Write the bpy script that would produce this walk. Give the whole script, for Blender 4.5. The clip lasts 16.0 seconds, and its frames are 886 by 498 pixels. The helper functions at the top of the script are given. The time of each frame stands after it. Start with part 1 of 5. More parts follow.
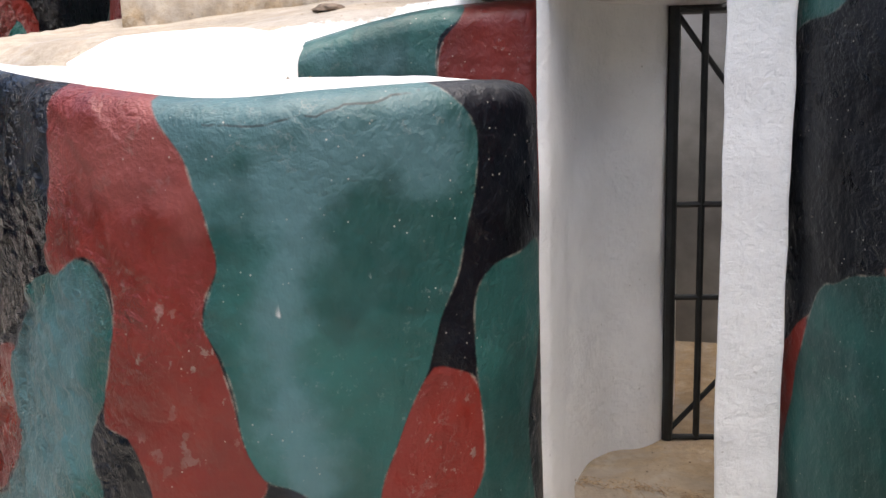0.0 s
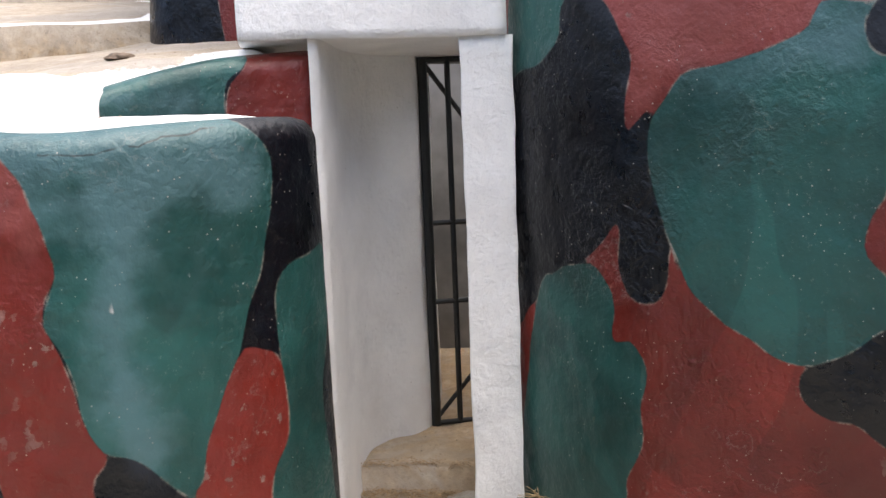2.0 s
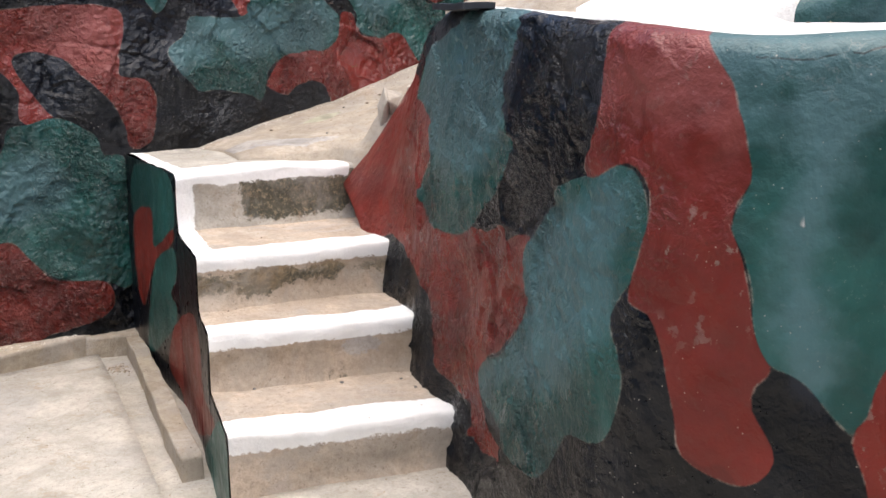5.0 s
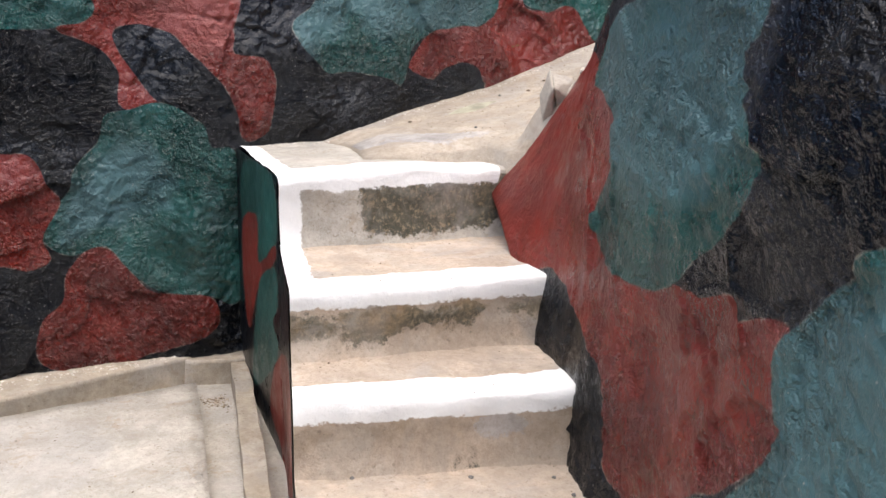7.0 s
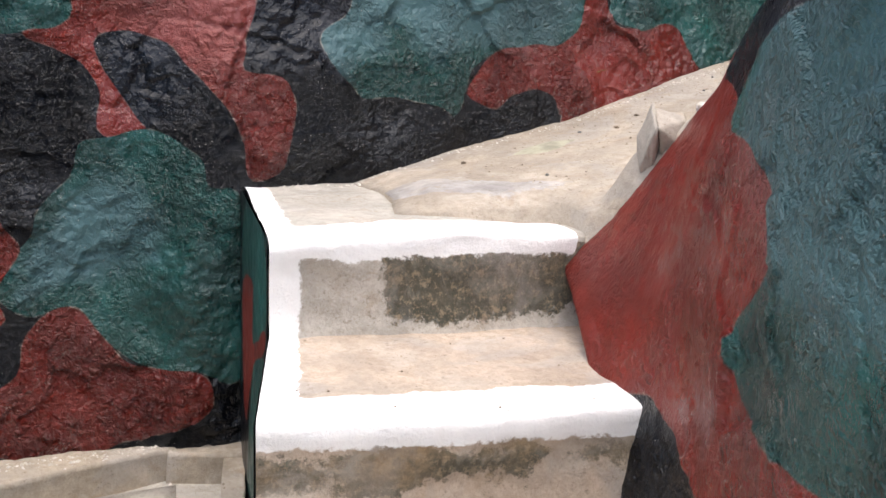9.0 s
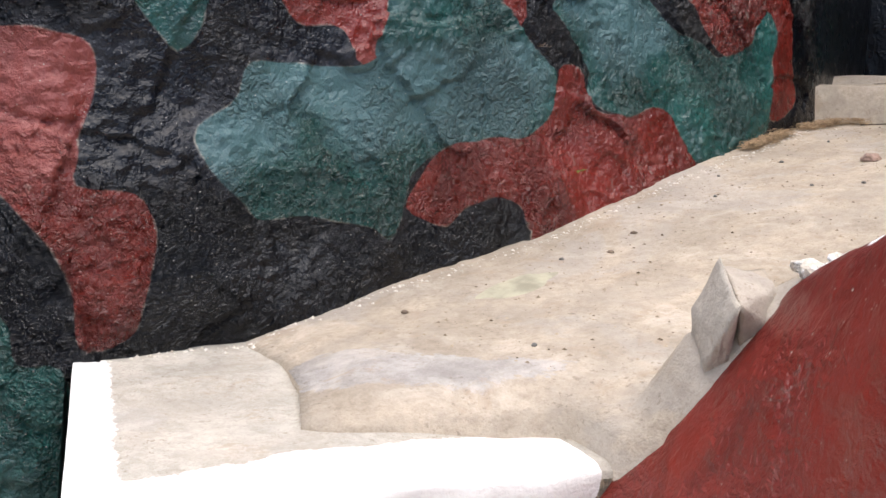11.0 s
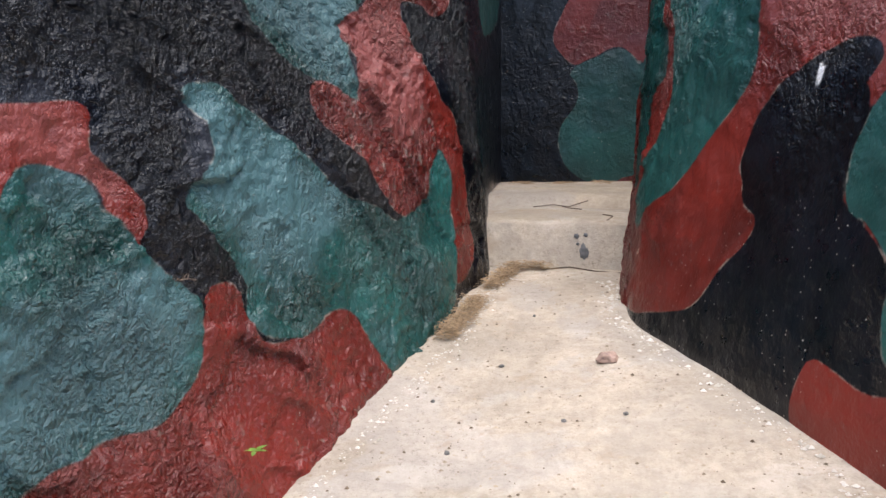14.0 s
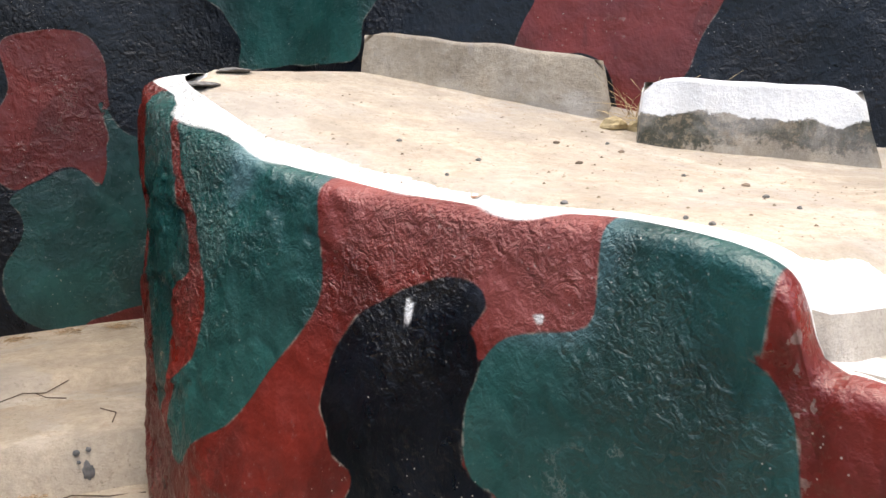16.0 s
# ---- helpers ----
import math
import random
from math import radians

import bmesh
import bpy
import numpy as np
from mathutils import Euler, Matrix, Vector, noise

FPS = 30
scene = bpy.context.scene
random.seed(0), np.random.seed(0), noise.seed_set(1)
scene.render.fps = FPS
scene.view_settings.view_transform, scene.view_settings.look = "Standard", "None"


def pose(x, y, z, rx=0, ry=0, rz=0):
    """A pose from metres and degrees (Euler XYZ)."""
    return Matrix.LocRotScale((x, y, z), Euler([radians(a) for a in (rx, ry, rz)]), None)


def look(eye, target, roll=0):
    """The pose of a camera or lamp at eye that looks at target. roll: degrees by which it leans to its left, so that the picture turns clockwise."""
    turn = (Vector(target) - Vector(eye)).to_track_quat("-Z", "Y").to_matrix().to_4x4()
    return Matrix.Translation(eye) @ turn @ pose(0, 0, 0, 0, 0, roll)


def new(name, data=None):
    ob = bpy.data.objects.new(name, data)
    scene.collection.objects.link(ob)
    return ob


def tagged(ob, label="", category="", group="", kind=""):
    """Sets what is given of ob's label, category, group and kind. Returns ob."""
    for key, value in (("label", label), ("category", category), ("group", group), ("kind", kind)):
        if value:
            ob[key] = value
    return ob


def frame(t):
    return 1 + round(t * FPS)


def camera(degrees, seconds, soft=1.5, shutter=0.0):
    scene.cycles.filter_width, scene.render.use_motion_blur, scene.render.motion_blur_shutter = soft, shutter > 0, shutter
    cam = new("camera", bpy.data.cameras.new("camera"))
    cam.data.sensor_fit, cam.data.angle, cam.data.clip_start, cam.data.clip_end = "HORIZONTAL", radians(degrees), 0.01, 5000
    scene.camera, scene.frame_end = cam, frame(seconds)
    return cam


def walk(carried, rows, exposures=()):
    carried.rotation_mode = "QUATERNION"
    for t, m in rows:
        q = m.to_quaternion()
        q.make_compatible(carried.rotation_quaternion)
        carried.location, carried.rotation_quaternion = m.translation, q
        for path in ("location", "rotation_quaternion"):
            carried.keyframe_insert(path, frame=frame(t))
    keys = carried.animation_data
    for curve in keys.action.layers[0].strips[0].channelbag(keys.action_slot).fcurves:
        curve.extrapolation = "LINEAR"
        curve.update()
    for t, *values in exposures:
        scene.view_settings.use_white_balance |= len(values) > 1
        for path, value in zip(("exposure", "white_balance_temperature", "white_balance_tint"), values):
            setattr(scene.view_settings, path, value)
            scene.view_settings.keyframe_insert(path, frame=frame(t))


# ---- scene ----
cam = camera(53.5, 16.0)
PATH = [
    (0, (0.087, 0.785, 1.47), (-0.111, 2.744, 1.117), -1.6),
    (0.5, (0.052, 0.735, 1.476), (0.142, 2.705, 1.141), -1.9),
    (1, (0.026, 0.632, 1.493), (0.251, 2.595, 1.18), -2.2),
    (1.5, (0.053, 0.475, 1.466), (0.352, 2.432, 1.183), -2.3),
    (2, (0.039, 0.326, 1.447), (0.365, 2.28, 1.174), -2.3),
    (2.5, (-0.06, 0.189, 1.432), (0.229, 2.146, 1.144), -2.7),
    (3, (-0.129, 0.064, 1.424), (-0.02, 2.036, 1.108), -2.9),
    (3.5, (-0.165, 0.084, 1.426), (-0.365, 2.044, 1.086), -2.3),
    (4, (-0.176, 0.188, 1.44), (-0.675, 2.089, 1.071), -1.3),
    (4.5, (-0.164, 0.279, 1.423), (-0.918, 2.087, 1.02), 0.2),
    (5, (-0.193, 0.339, 1.416), (-1.097, 2.071, 0.989), 0.7),
    (5.2, (-0.241, 0.383, 1.43), (-1.186, 2.089, 0.984), 0.1),
    (7.5, (-0.841, 1.439, 1.347), (-2.1, 2.926, 0.894), 2.1),
    (8, (-0.961, 1.616, 1.342), (-2.264, 3.067, 0.9), 2.6),
    (10.3, (-1.721, 2.488, 1.41), (-3.053, 3.935, 1.048), 3.0),
    (10.5, (-1.784, 2.566, 1.44), (-3.096, 4.036, 1.097), 2.8),
    (11, (-2.029, 2.736, 1.472), (-3.245, 4.3, 1.198), 2.5),
    (11.5, (-2.252, 2.8, 1.524), (-3.351, 4.456, 1.304), 2.3),
    (12, (-2.339, 2.899, 1.537), (-3.321, 4.632, 1.354), 1.4),
    (12.5, (-2.42, 3.155, 1.578), (-3.284, 4.951, 1.416), 0.7),
    (13, (-2.485, 3.317, 1.746), (-3.221, 5.169, 1.578), 0.4),
    (13.5, (-2.625, 3.489, 1.796), (-3.231, 5.386, 1.613), -0.0),
    (14, (-2.737, 3.604, 1.979), (-3.117, 5.557, 1.776), -0.3),
    (14.5, (-2.788, 3.822, 2.055), (-2.928, 5.805, 1.837), -0.9),
    (15, (-2.815, 3.994, 2.238), (-2.669, 5.978, 2.032), -1.3),
    (15.5, (-2.909, 4.125, 2.327), (-2.418, 6.053, 2.117), -2.3),
    (16, (-3.0, 4.187, 2.485), (-2.116, 5.97, 2.289), -3.3),
]
walk(cam, [(t, look(eye, target, roll)) for t, eye, target, roll in PATH],
     exposures=[(0, 1.3, 6800, 10), (3.5, 1.36, 6750, 10), (4, 1.08, 6700, 10), (5, 1.0, 6700, 10), (7.5, 1.1, 6550, 10), (11, 1.1, 6550, 10), (13.2, 1.16, 6450, 10), (14, 1.34, 6350, 10), (14.5, 1.55, 6300, 10), (15, 1.64, 6400, 10), (15.5, 1.52, 6500, 9), (16, 1.48, 6900, 8)])

# ---- light ----
world = bpy.data.worlds.new("sky")
scene.world = world
world.use_nodes = True
sky = world.node_tree.nodes.new("ShaderNodeTexSky")
sky.sky_type = "NISHITA"
sky.sun_disc = False
sky.sun_elevation, sky.sun_rotation = radians(80.6), radians(132)
sky.air_density, sky.dust_density, sky.ozone_density = 0.8, 3.0, 1.0
world.node_tree.links.new(sky.outputs[0], world.node_tree.nodes["Background"].inputs[0])
world.node_tree.nodes["Background"].inputs[1].default_value = 0.15
sun = new("sun", bpy.data.lights.new("sun", "SUN"))
sun.data.energy, sun.data.angle, sun.data.color = 1.55, radians(85), (1.0, 0.955, 0.905)
sun.matrix_world = look((1.1, -1.0, 9), (0, 0, 0))


# ---- materials ----
class Mat:
    """A small builder of node materials."""

    def __init__(self, name, rough=0.7, spec=0.5):
        self.m = bpy.data.materials.new(name)
        self.m.use_nodes = True
        self.t = self.m.node_tree
        self.b = self.t.nodes["Principled BSDF"]
        self.b.inputs["Roughness"].default_value = rough
        self.b.inputs["Specular IOR Level"].default_value = spec
        self.pos = self.t.nodes.new("ShaderNodeTexCoord").outputs["Object"]

    def put(self, socket, value):
        if hasattr(value, "is_output"):
            self.t.links.new(value, socket)
        elif isinstance(value, (tuple, list)) and len(value) == 3 and socket.type == "RGBA":
            socket.default_value = (*value, 1)
        else:
            socket.default_value = value

    def math(self, op, a, b=0.0, c=0.0, clamp=False):
        n = self.t.nodes.new("ShaderNodeMath")
        n.operation, n.use_clamp = op, clamp
        for socket, v in zip(n.inputs, (a, b, c)):
            self.put(socket, v)
        return n.outputs[0]

    def noise(self, scale, detail=4.0, rough=0.55, stretch=None, warp=0.0):
        n = self.t.nodes.new("ShaderNodeTexNoise")
        n.inputs["Scale"].default_value, n.inputs["Detail"].default_value = scale, detail
        n.inputs["Roughness"].default_value, n.inputs["Distortion"].default_value = rough, warp
        at = self.pos
        if stretch:
            g = self.t.nodes.new("ShaderNodeMapping")
            g.inputs["Scale"].default_value = stretch
            self.t.links.new(at, g.inputs["Vector"])
            at = g.outputs[0]
        self.t.links.new(at, n.inputs["Vector"])
        return n.outputs["Fac"]

    def cells(self, scale, feature="F1", out="Distance"):
        n = self.t.nodes.new("ShaderNodeTexVoronoi")
        n.feature = feature
        n.inputs["Scale"].default_value = scale
        self.t.links.new(self.pos, n.inputs["Vector"])
        return n.outputs[out]

    def step(self, x, lo, hi):
        n = self.t.nodes.new("ShaderNodeMapRange")
        n.interpolation_type = "SMOOTHSTEP"
        self.put(n.inputs["Value"], x)
        n.inputs["From Min"].default_value, n.inputs["From Max"].default_value = lo, hi
        return n.outputs["Result"]

    def mix(self, fac, a, b, blend="MIX"):
        n = self.t.nodes.new("ShaderNodeMix")
        n.data_type, n.blend_type = "RGBA", blend
        self.put(n.inputs[0], fac)
        self.put(n.inputs[6], a)
        self.put(n.inputs[7], b)
        return n.outputs[2]

    def value(self, name):
        n = self.t.nodes.new("ShaderNodeAttribute")
        n.attribute_name = name
        return n.outputs["Fac"]

    def vary(self, colour, amount, scale):
        """The colour, mottled lighter and darker by amount at that scale."""
        dark = tuple(c * (1 - amount) for c in colour)
        light = tuple(min(1, c * (1 + amount)) for c in colour)
        return self.mix(self.step(self.noise(scale, 5), 0.3, 0.7), dark, light)

    def bump(self, height, strength, distance=0.01):
        n = self.t.nodes.new("ShaderNodeBump")
        n.inputs["Strength"].default_value, n.inputs["Distance"].default_value = strength, distance
        self.put(n.inputs["Height"], height)
        if self.b.inputs["Normal"].is_linked:
            self.t.links.new(self.b.inputs["Normal"].links[0].from_socket, n.inputs["Normal"])
        self.t.links.new(n.outputs[0], self.b.inputs["Normal"])

    def done(self, colour, rough=None):
        self.put(self.b.inputs["Base Color"], colour)
        if rough is not None:
            self.put(self.b.inputs["Roughness"], rough)
        return self.m


RED, GREEN, BLACK = (0.158, 0.0165, 0.0105), (0.0135, 0.072, 0.063), (0.002, 0.0032, 0.006)
CREAM, LIME = (0.45, 0.385, 0.305), (0.87, 0.86, 0.835)


def camouflage():
    """Gloss paint in red, green and black fields on rough render; paler where it has bleached and where sky sheen is
    put into the colour, lime white where white is brushed.
    """
    m = Mat("camouflage_paint", 0.4, 0.5)
    red = m.step(m.value("d_red"), -0.003, 0.003)
    green = m.step(m.value("d_green"), -0.003, 0.003)
    white = m.step(m.value("d_white"), -0.004, 0.004)
    coarse = m.value("coarse")
    c = m.mix(green, m.vary(BLACK, 0.5, 5), m.vary(GREEN, 0.38, 2.6))
    c = m.mix(red, c, m.vary(RED, 0.28, 3.0))
    # a second, fresher coat that darkens some fields with soft brush edges
    coat = m.step(m.noise(1.5, 3, 0.55, (1, 1, 0.6), 0.7), 0.52, 0.535)
    c = m.mix(m.math("MULTIPLY", coat, 0.42), c, m.mix(1.0, c, (0.45, 0.5, 0.5), "MULTIPLY"))
    # bleached coats, and the sky sheen of upward slopes put into the colour
    chalk_sheen = m.step(m.math("ADD", m.value("d_chalk_sheen"), m.math("MULTIPLY", m.math("SUBTRACT", m.noise(9, 5, 0.6), 0.5), 0.22)), -0.06, 0.06)
    pale = m.mix(red, m.mix(green, (0.024, 0.028, 0.038), (0.08, 0.165, 0.178)), (0.27, 0.068, 0.057))
    c = m.mix(m.math("MULTIPLY", chalk_sheen, 0.74), c, pale)
    # chalky runs and rubbed spots
    bloom = m.step(m.noise(3.6, 6, 0.66, (1, 1, 0.8)), 0.56, 0.84)
    on = m.math("ADD", m.math("MULTIPLY", green, 0.30), 0.02)
    c = m.mix(m.math("MULTIPLY", bloom, on), c, (0.15, 0.21, 0.24))
    rub = m.math("MULTIPLY", m.step(m.noise(60, 5, 0.7), 0.58, 0.72), m.step(m.noise(2.7, 4), 0.46, 0.66))
    c = m.mix(m.math("MULTIPLY", rub, m.math("ADD", m.math("MULTIPLY", m.math("MAXIMUM", red, green), 0.18), 0.07)), c, (0.36, 0.36, 0.34))
    # pale seams between the fields
    near = m.math("MINIMUM", m.math("ABSOLUTE", m.value("d_red")), m.math("ABSOLUTE", m.value("d_green")))
    seam = m.math("SUBTRACT", 1.0, m.step(near, 0.0005, 0.005))
    seam = m.math("MULTIPLY", seam, m.step(m.noise(15, 7, 0.75), 0.46, 0.68))
    c = m.mix(m.math("MULTIPLY", seam, 0.5), c, (0.42, 0.37, 0.30))
    # hairline cracks
    crack = m.math("SUBTRACT", 1.0, m.step(m.math("ABSOLUTE", m.math("SUBTRACT", m.noise(2.6, 7, 0.62), 0.5)), 0.0015, 0.006))
    crack = m.math("MULTIPLY", crack, m.step(m.noise(1.9, 4, 0.6), 0.52, 0.6))
    c = m.mix(m.math("MULTIPLY", crack, m.math("ADD", m.math("MULTIPLY", m.math("MAXIMUM", red, green), 0.16), 0.05)), c, (0.30, 0.29, 0.26))
    # the open crack
    gap = m.math("SUBTRACT", 1.0, m.step(m.math("ABSOLUTE", m.value("d_crack")), 0.0008, 0.0035))
    gap = m.math("MULTIPLY", gap, m.step(m.noise(14, 4, 0.6), 0.38, 0.52))
    c = m.mix(m.math("MULTIPLY", gap, 0.8), c, (0.012, 0.016, 0.016))
    # chips and spatter
    chips = m.math("SUBTRACT", 1.0, m.step(m.cells(30), 0.05, 0.10))
    chips = m.math("MULTIPLY", chips, m.step(m.noise(2.9, 5, 0.6), 0.52, 0.66))
    spots = m.math("SUBTRACT", 1.0, m.step(m.cells(46), 0.05, 0.12))
    spots = m.math("MULTIPLY", spots, m.step(m.noise(5, 3), 0.46, 0.58))
    bare = m.math("MULTIPLY", m.step(m.noise(23, 5, 0.6), 0.60, 0.635), m.step(m.noise(1.6, 3), 0.56, 0.64))
    c = m.mix(m.math("MULTIPLY", m.math("MULTIPLY", bare, red), 0.4), c, m.vary((0.27, 0.25, 0.21), 0.4, 40))
    c = m.mix(m.math("MULTIPLY", m.math("MAXIMUM", chips, spots), 0.65), c, (0.50, 0.46, 0.40))
    c = m.mix(white, c, m.vary(LIME, 0.06, 9))
    # relief: rock facets where the render is coarse, trowel marks elsewhere
    billow = m.math("ABSOLUTE", m.math("SUBTRACT", m.noise(24, 3, 0.55, None, 0.3), 0.5))
    fine = m.math("ABSOLUTE", m.math("SUBTRACT", m.noise(62, 4, 0.6, None, 0.3), 0.5))
    crust = m.math("ADD", m.math("MULTIPLY", billow, 2.0), m.math("MULTIPLY", fine, 0.7))
    where = m.math("ADD", m.step(m.noise(1.9, 4, 0.6), 0.42, 0.6), 0.15)
    m.bump(m.math("MULTIPLY", m.math("MULTIPLY", crust, where), coarse), 1.0, 0.042)
    m.bump(m.math("MULTIPLY", m.noise(80, 3, 0.6), m.math("ADD", coarse, 0.1)), 0.5, 0.008)
    m.bump(m.noise(7, 5, 0.55, (1, 1, 0.75)), 0.5, 0.04)
    m.bump(m.math("MAXIMUM", chips, crack), -0.4, 0.003)
    rough = m.mix(m.step(m.noise(14, 5), 0.3, 0.7), (0.15,) * 3, (0.36,) * 3)
    rough = m.mix(m.math("MAXIMUM", red, green), m.mix(m.step(m.noise(17, 5), 0.3, 0.7), (0.08,) * 3, (0.24,) * 3), rough)
    flat = m.math("SUBTRACT", 1.0, coarse, 0.0, True)
    rough = m.mix(1.0, rough, m.mix(flat, (0.0,) * 3, (0.2,) * 3), "ADD")
    rough = m.mix(chalk_sheen, rough, (0.48,) * 3)
    m.put(m.b.inputs["Specular IOR Level"], m.math("ADD", m.math("MULTIPLY", m.math("MAXIMUM", red, green), 0.12), 0.42))
    return m.done(c, m.mix(white, rough, (0.85,) * 3))


def concrete(name, base=CREAM, grey=(0.42, 0.38, 0.33), stain=0.5):
    """Worn render with sandy and grey patches, lime white where it is brushed on."""
    m = Mat(name, 0.9, 0.25)
    c = m.vary(base, 0.18, 3.2)
    c = m.mix(m.math("MULTIPLY", m.step(m.noise(13, 6, 0.68), 0.46, 0.66), 0.3), c, tuple(v * 0.72 for v in base))
    c = m.mix(m.math("MULTIPLY", m.step(m.noise(7, 5, 0.6), 0.55, 0.7), 0.35), c, tuple(min(1, v * 1.22) for v in base))
    c = m.mix(m.math("MULTIPLY", m.step(m.noise(2.1, 6, 0.62), 0.5, 0.72), stain), c, grey)
    c = m.mix(m.math("MULTIPLY", m.step(m.noise(45, 4), 0.52, 0.7), 0.22), c, (0.30, 0.25, 0.19))
    specks = m.math("SUBTRACT", 1.0, m.step(m.cells(21), 0.05, 0.11))
    specks = m.math("MULTIPLY", specks, m.step(m.noise(3.1, 3), 0.52, 0.6))
    c = m.mix(m.math("MULTIPLY", specks, 0.6), c, (0.16, 0.12, 0.08))
    dirt = m.step(m.math("ADD", m.value("d_dirt"), m.math("MULTIPLY", m.math("SUBTRACT", m.noise(19, 7, 0.75), 0.5), 0.2)), -0.006, 0.016)
    grime = m.mix(m.step(m.noise(42, 7, 0.8), 0.5, 0.62), (0.085, 0.086, 0.066), (0.30, 0.24, 0.16))
    c = m.mix(dirt, c, grime)
    c = m.mix(m.math("MULTIPLY", m.step(m.noise(170, 3, 0.6), 0.5, 0.68), 0.2), c, (0.24, 0.19, 0.14))
    ochre = m.math("MULTIPLY", m.value("tan"), m.math("ADD", m.step(m.noise(11, 6, 0.68), 0.36, 0.62), 0.25), 0.0, True)
    c = m.mix(ochre, c, m.vary((0.33, 0.24, 0.145), 0.35, 19))
    smear = m.step(m.math("ADD", m.value("d_grey"), m.math("MULTIPLY", m.math("SUBTRACT", m.noise(13, 7, 0.75), 0.5), 0.14)), -0.006, 0.01)
    c = m.mix(m.math("MULTIPLY", smear, m.value("has_grey")), c, m.vary((0.40, 0.385, 0.375), 0.2, 8))
    worn = m.math("MULTIPLY", m.math("SUBTRACT", m.noise(32, 6, 0.75), 0.5), 0.05)
    white = m.step(m.math("ADD", m.value("d_white"), worn), -0.003, 0.005)
    grain = m.step(m.noise(31, 8, 0.82), 0.42, 0.6)
    c = m.mix(m.math("MULTIPLY", grain, 0.4), c, m.mix(1.0, c, (0.60, 0.57, 0.53), "MULTIPLY"))
    c = m.mix(white, c, m.vary(LIME, 0.05, 9))
    pale = m.step(m.noise(5.2, 6, 0.68, None, 0.5), 0.5, 0.68)
    c = m.mix(m.math("MULTIPLY", m.math("MULTIPLY", pale, m.math("SUBTRACT", 1.0, white)), 0.34), c, (0.66, 0.60, 0.52))
    patch = m.step(m.noise(1.7, 5, 0.62, None, 0.8), 0.52, 0.58)
    c = m.mix(m.math("MULTIPLY", m.math("MULTIPLY", patch, m.math("SUBTRACT", 1.0, white)), 0.3), c, (0.40, 0.385, 0.37))
    sand = m.math("MULTIPLY", m.step(m.noise(6.5, 7, 0.75, None, 0.4), 0.55, 0.66), m.math("SUBTRACT", 1.0, white))
    c = m.mix(m.math("MULTIPLY", sand, 0.5), c, (0.36, 0.275, 0.19))
    cloud = m.math("MULTIPLY", m.step(m.noise(2.9, 7, 0.72, None, 0.6), 0.47, 0.62), m.math("SUBTRACT", 1.0, white))
    c = m.mix(m.math("MULTIPLY", cloud, 0.42), c, (0.345, 0.305, 0.255))
    pits = m.math("MULTIPLY", m.step(m.noise(58, 4, 0.75), 0.57, 0.66), m.step(m.noise(4.3, 6, 0.75), 0.40, 0.58))
    c = m.mix(m.math("MULTIPLY", m.math("MULTIPLY", pits, m.math("SUBTRACT", 1.0, white)), 0.62), c, (0.20, 0.16, 0.12))
    m.bump(m.noise(9, 6, 0.6), 0.35, 0.03)
    m.bump(m.noise(34, 6, 0.7), 0.5, 0.014)
    m.bump(m.noise(150, 3, 0.6), 0.45, 0.004)
    m.bump(pits, -0.5, 0.003)
    return m.done(c)


def plain(name, colour, rough, amount=0.15, scale=6, grain=60, depth=0.004, metal=0.0, spec=0.5):
    m = Mat(name, rough, spec)
    m.b.inputs["Metallic"].default_value = metal
    m.bump(m.noise(grain, 5, 0.6), 0.5, depth)
    return m.done(m.vary(colour, amount, scale))


def whitewash():
    """Brushed lime on uneven render, with grey scuffs and flaked spots."""
    m = Mat("whitewash", 0.85, 0.3)
    c = m.vary(LIME, 0.04, 5)
    c = m.mix(m.math("MULTIPLY", m.step(m.noise(2.6, 6, 0.65), 0.52, 0.75), 0.28), c, (0.52, 0.52, 0.53))
    flakes = m.math("MULTIPLY", m.math("SUBTRACT", 1.0, m.step(m.cells(24), 0.06, 0.12)), m.step(m.noise(4, 4), 0.55, 0.66))
    c = m.mix(m.math("MULTIPLY", flakes, 0.55), c, (0.42, 0.38, 0.33))
    m.bump(m.noise(6, 5, 0.6), 0.5, 0.04)
    m.bump(m.noise(40, 6, 0.7), 0.6, 0.012)
    m.bump(flakes, -0.5, 0.003)
    return m.done(c)


CAMO = camouflage()
RENDER = concrete("cream_render")
STEP_RENDER = concrete("worn_step_render", (0.52, 0.425, 0.335), (0.38, 0.355, 0.32), 0.55)
COURT = concrete("pale_court_concrete", (0.52, 0.49, 0.43), (0.42, 0.39, 0.34), 0.5)
SILL = concrete("brown_doorstep_render", (0.45, 0.34, 0.22), (0.36, 0.31, 0.25), 0.6)
GREY_RENDER = concrete("grey_broken_render", (0.52, 0.465, 0.385), (0.40, 0.375, 0.33), 0.5)
KERB = concrete("grey_kerb_concrete", (0.44, 0.375, 0.29), (0.33, 0.31, 0.28), 0.7)
WHITEWASH = whitewash()
IRON = plain("black_painted_iron", (0.012, 0.014, 0.014), 0.45, 0.3, 20, 120, 0.001)
STONE = plain("brown_pebble", (0.19, 0.14, 0.10), 0.85, 0.4, 40, 90, 0.004)
SLATE = plain("grey_stone_chip", (0.17, 0.16, 0.15), 0.85, 0.35, 40, 90, 0.004)
STRAW = plain("dry_grass", (0.42, 0.31, 0.16), 0.8, 0.4, 30)
TWIG = plain("dry_twig", (0.10, 0.07, 0.05), 0.85, 0.4, 30)
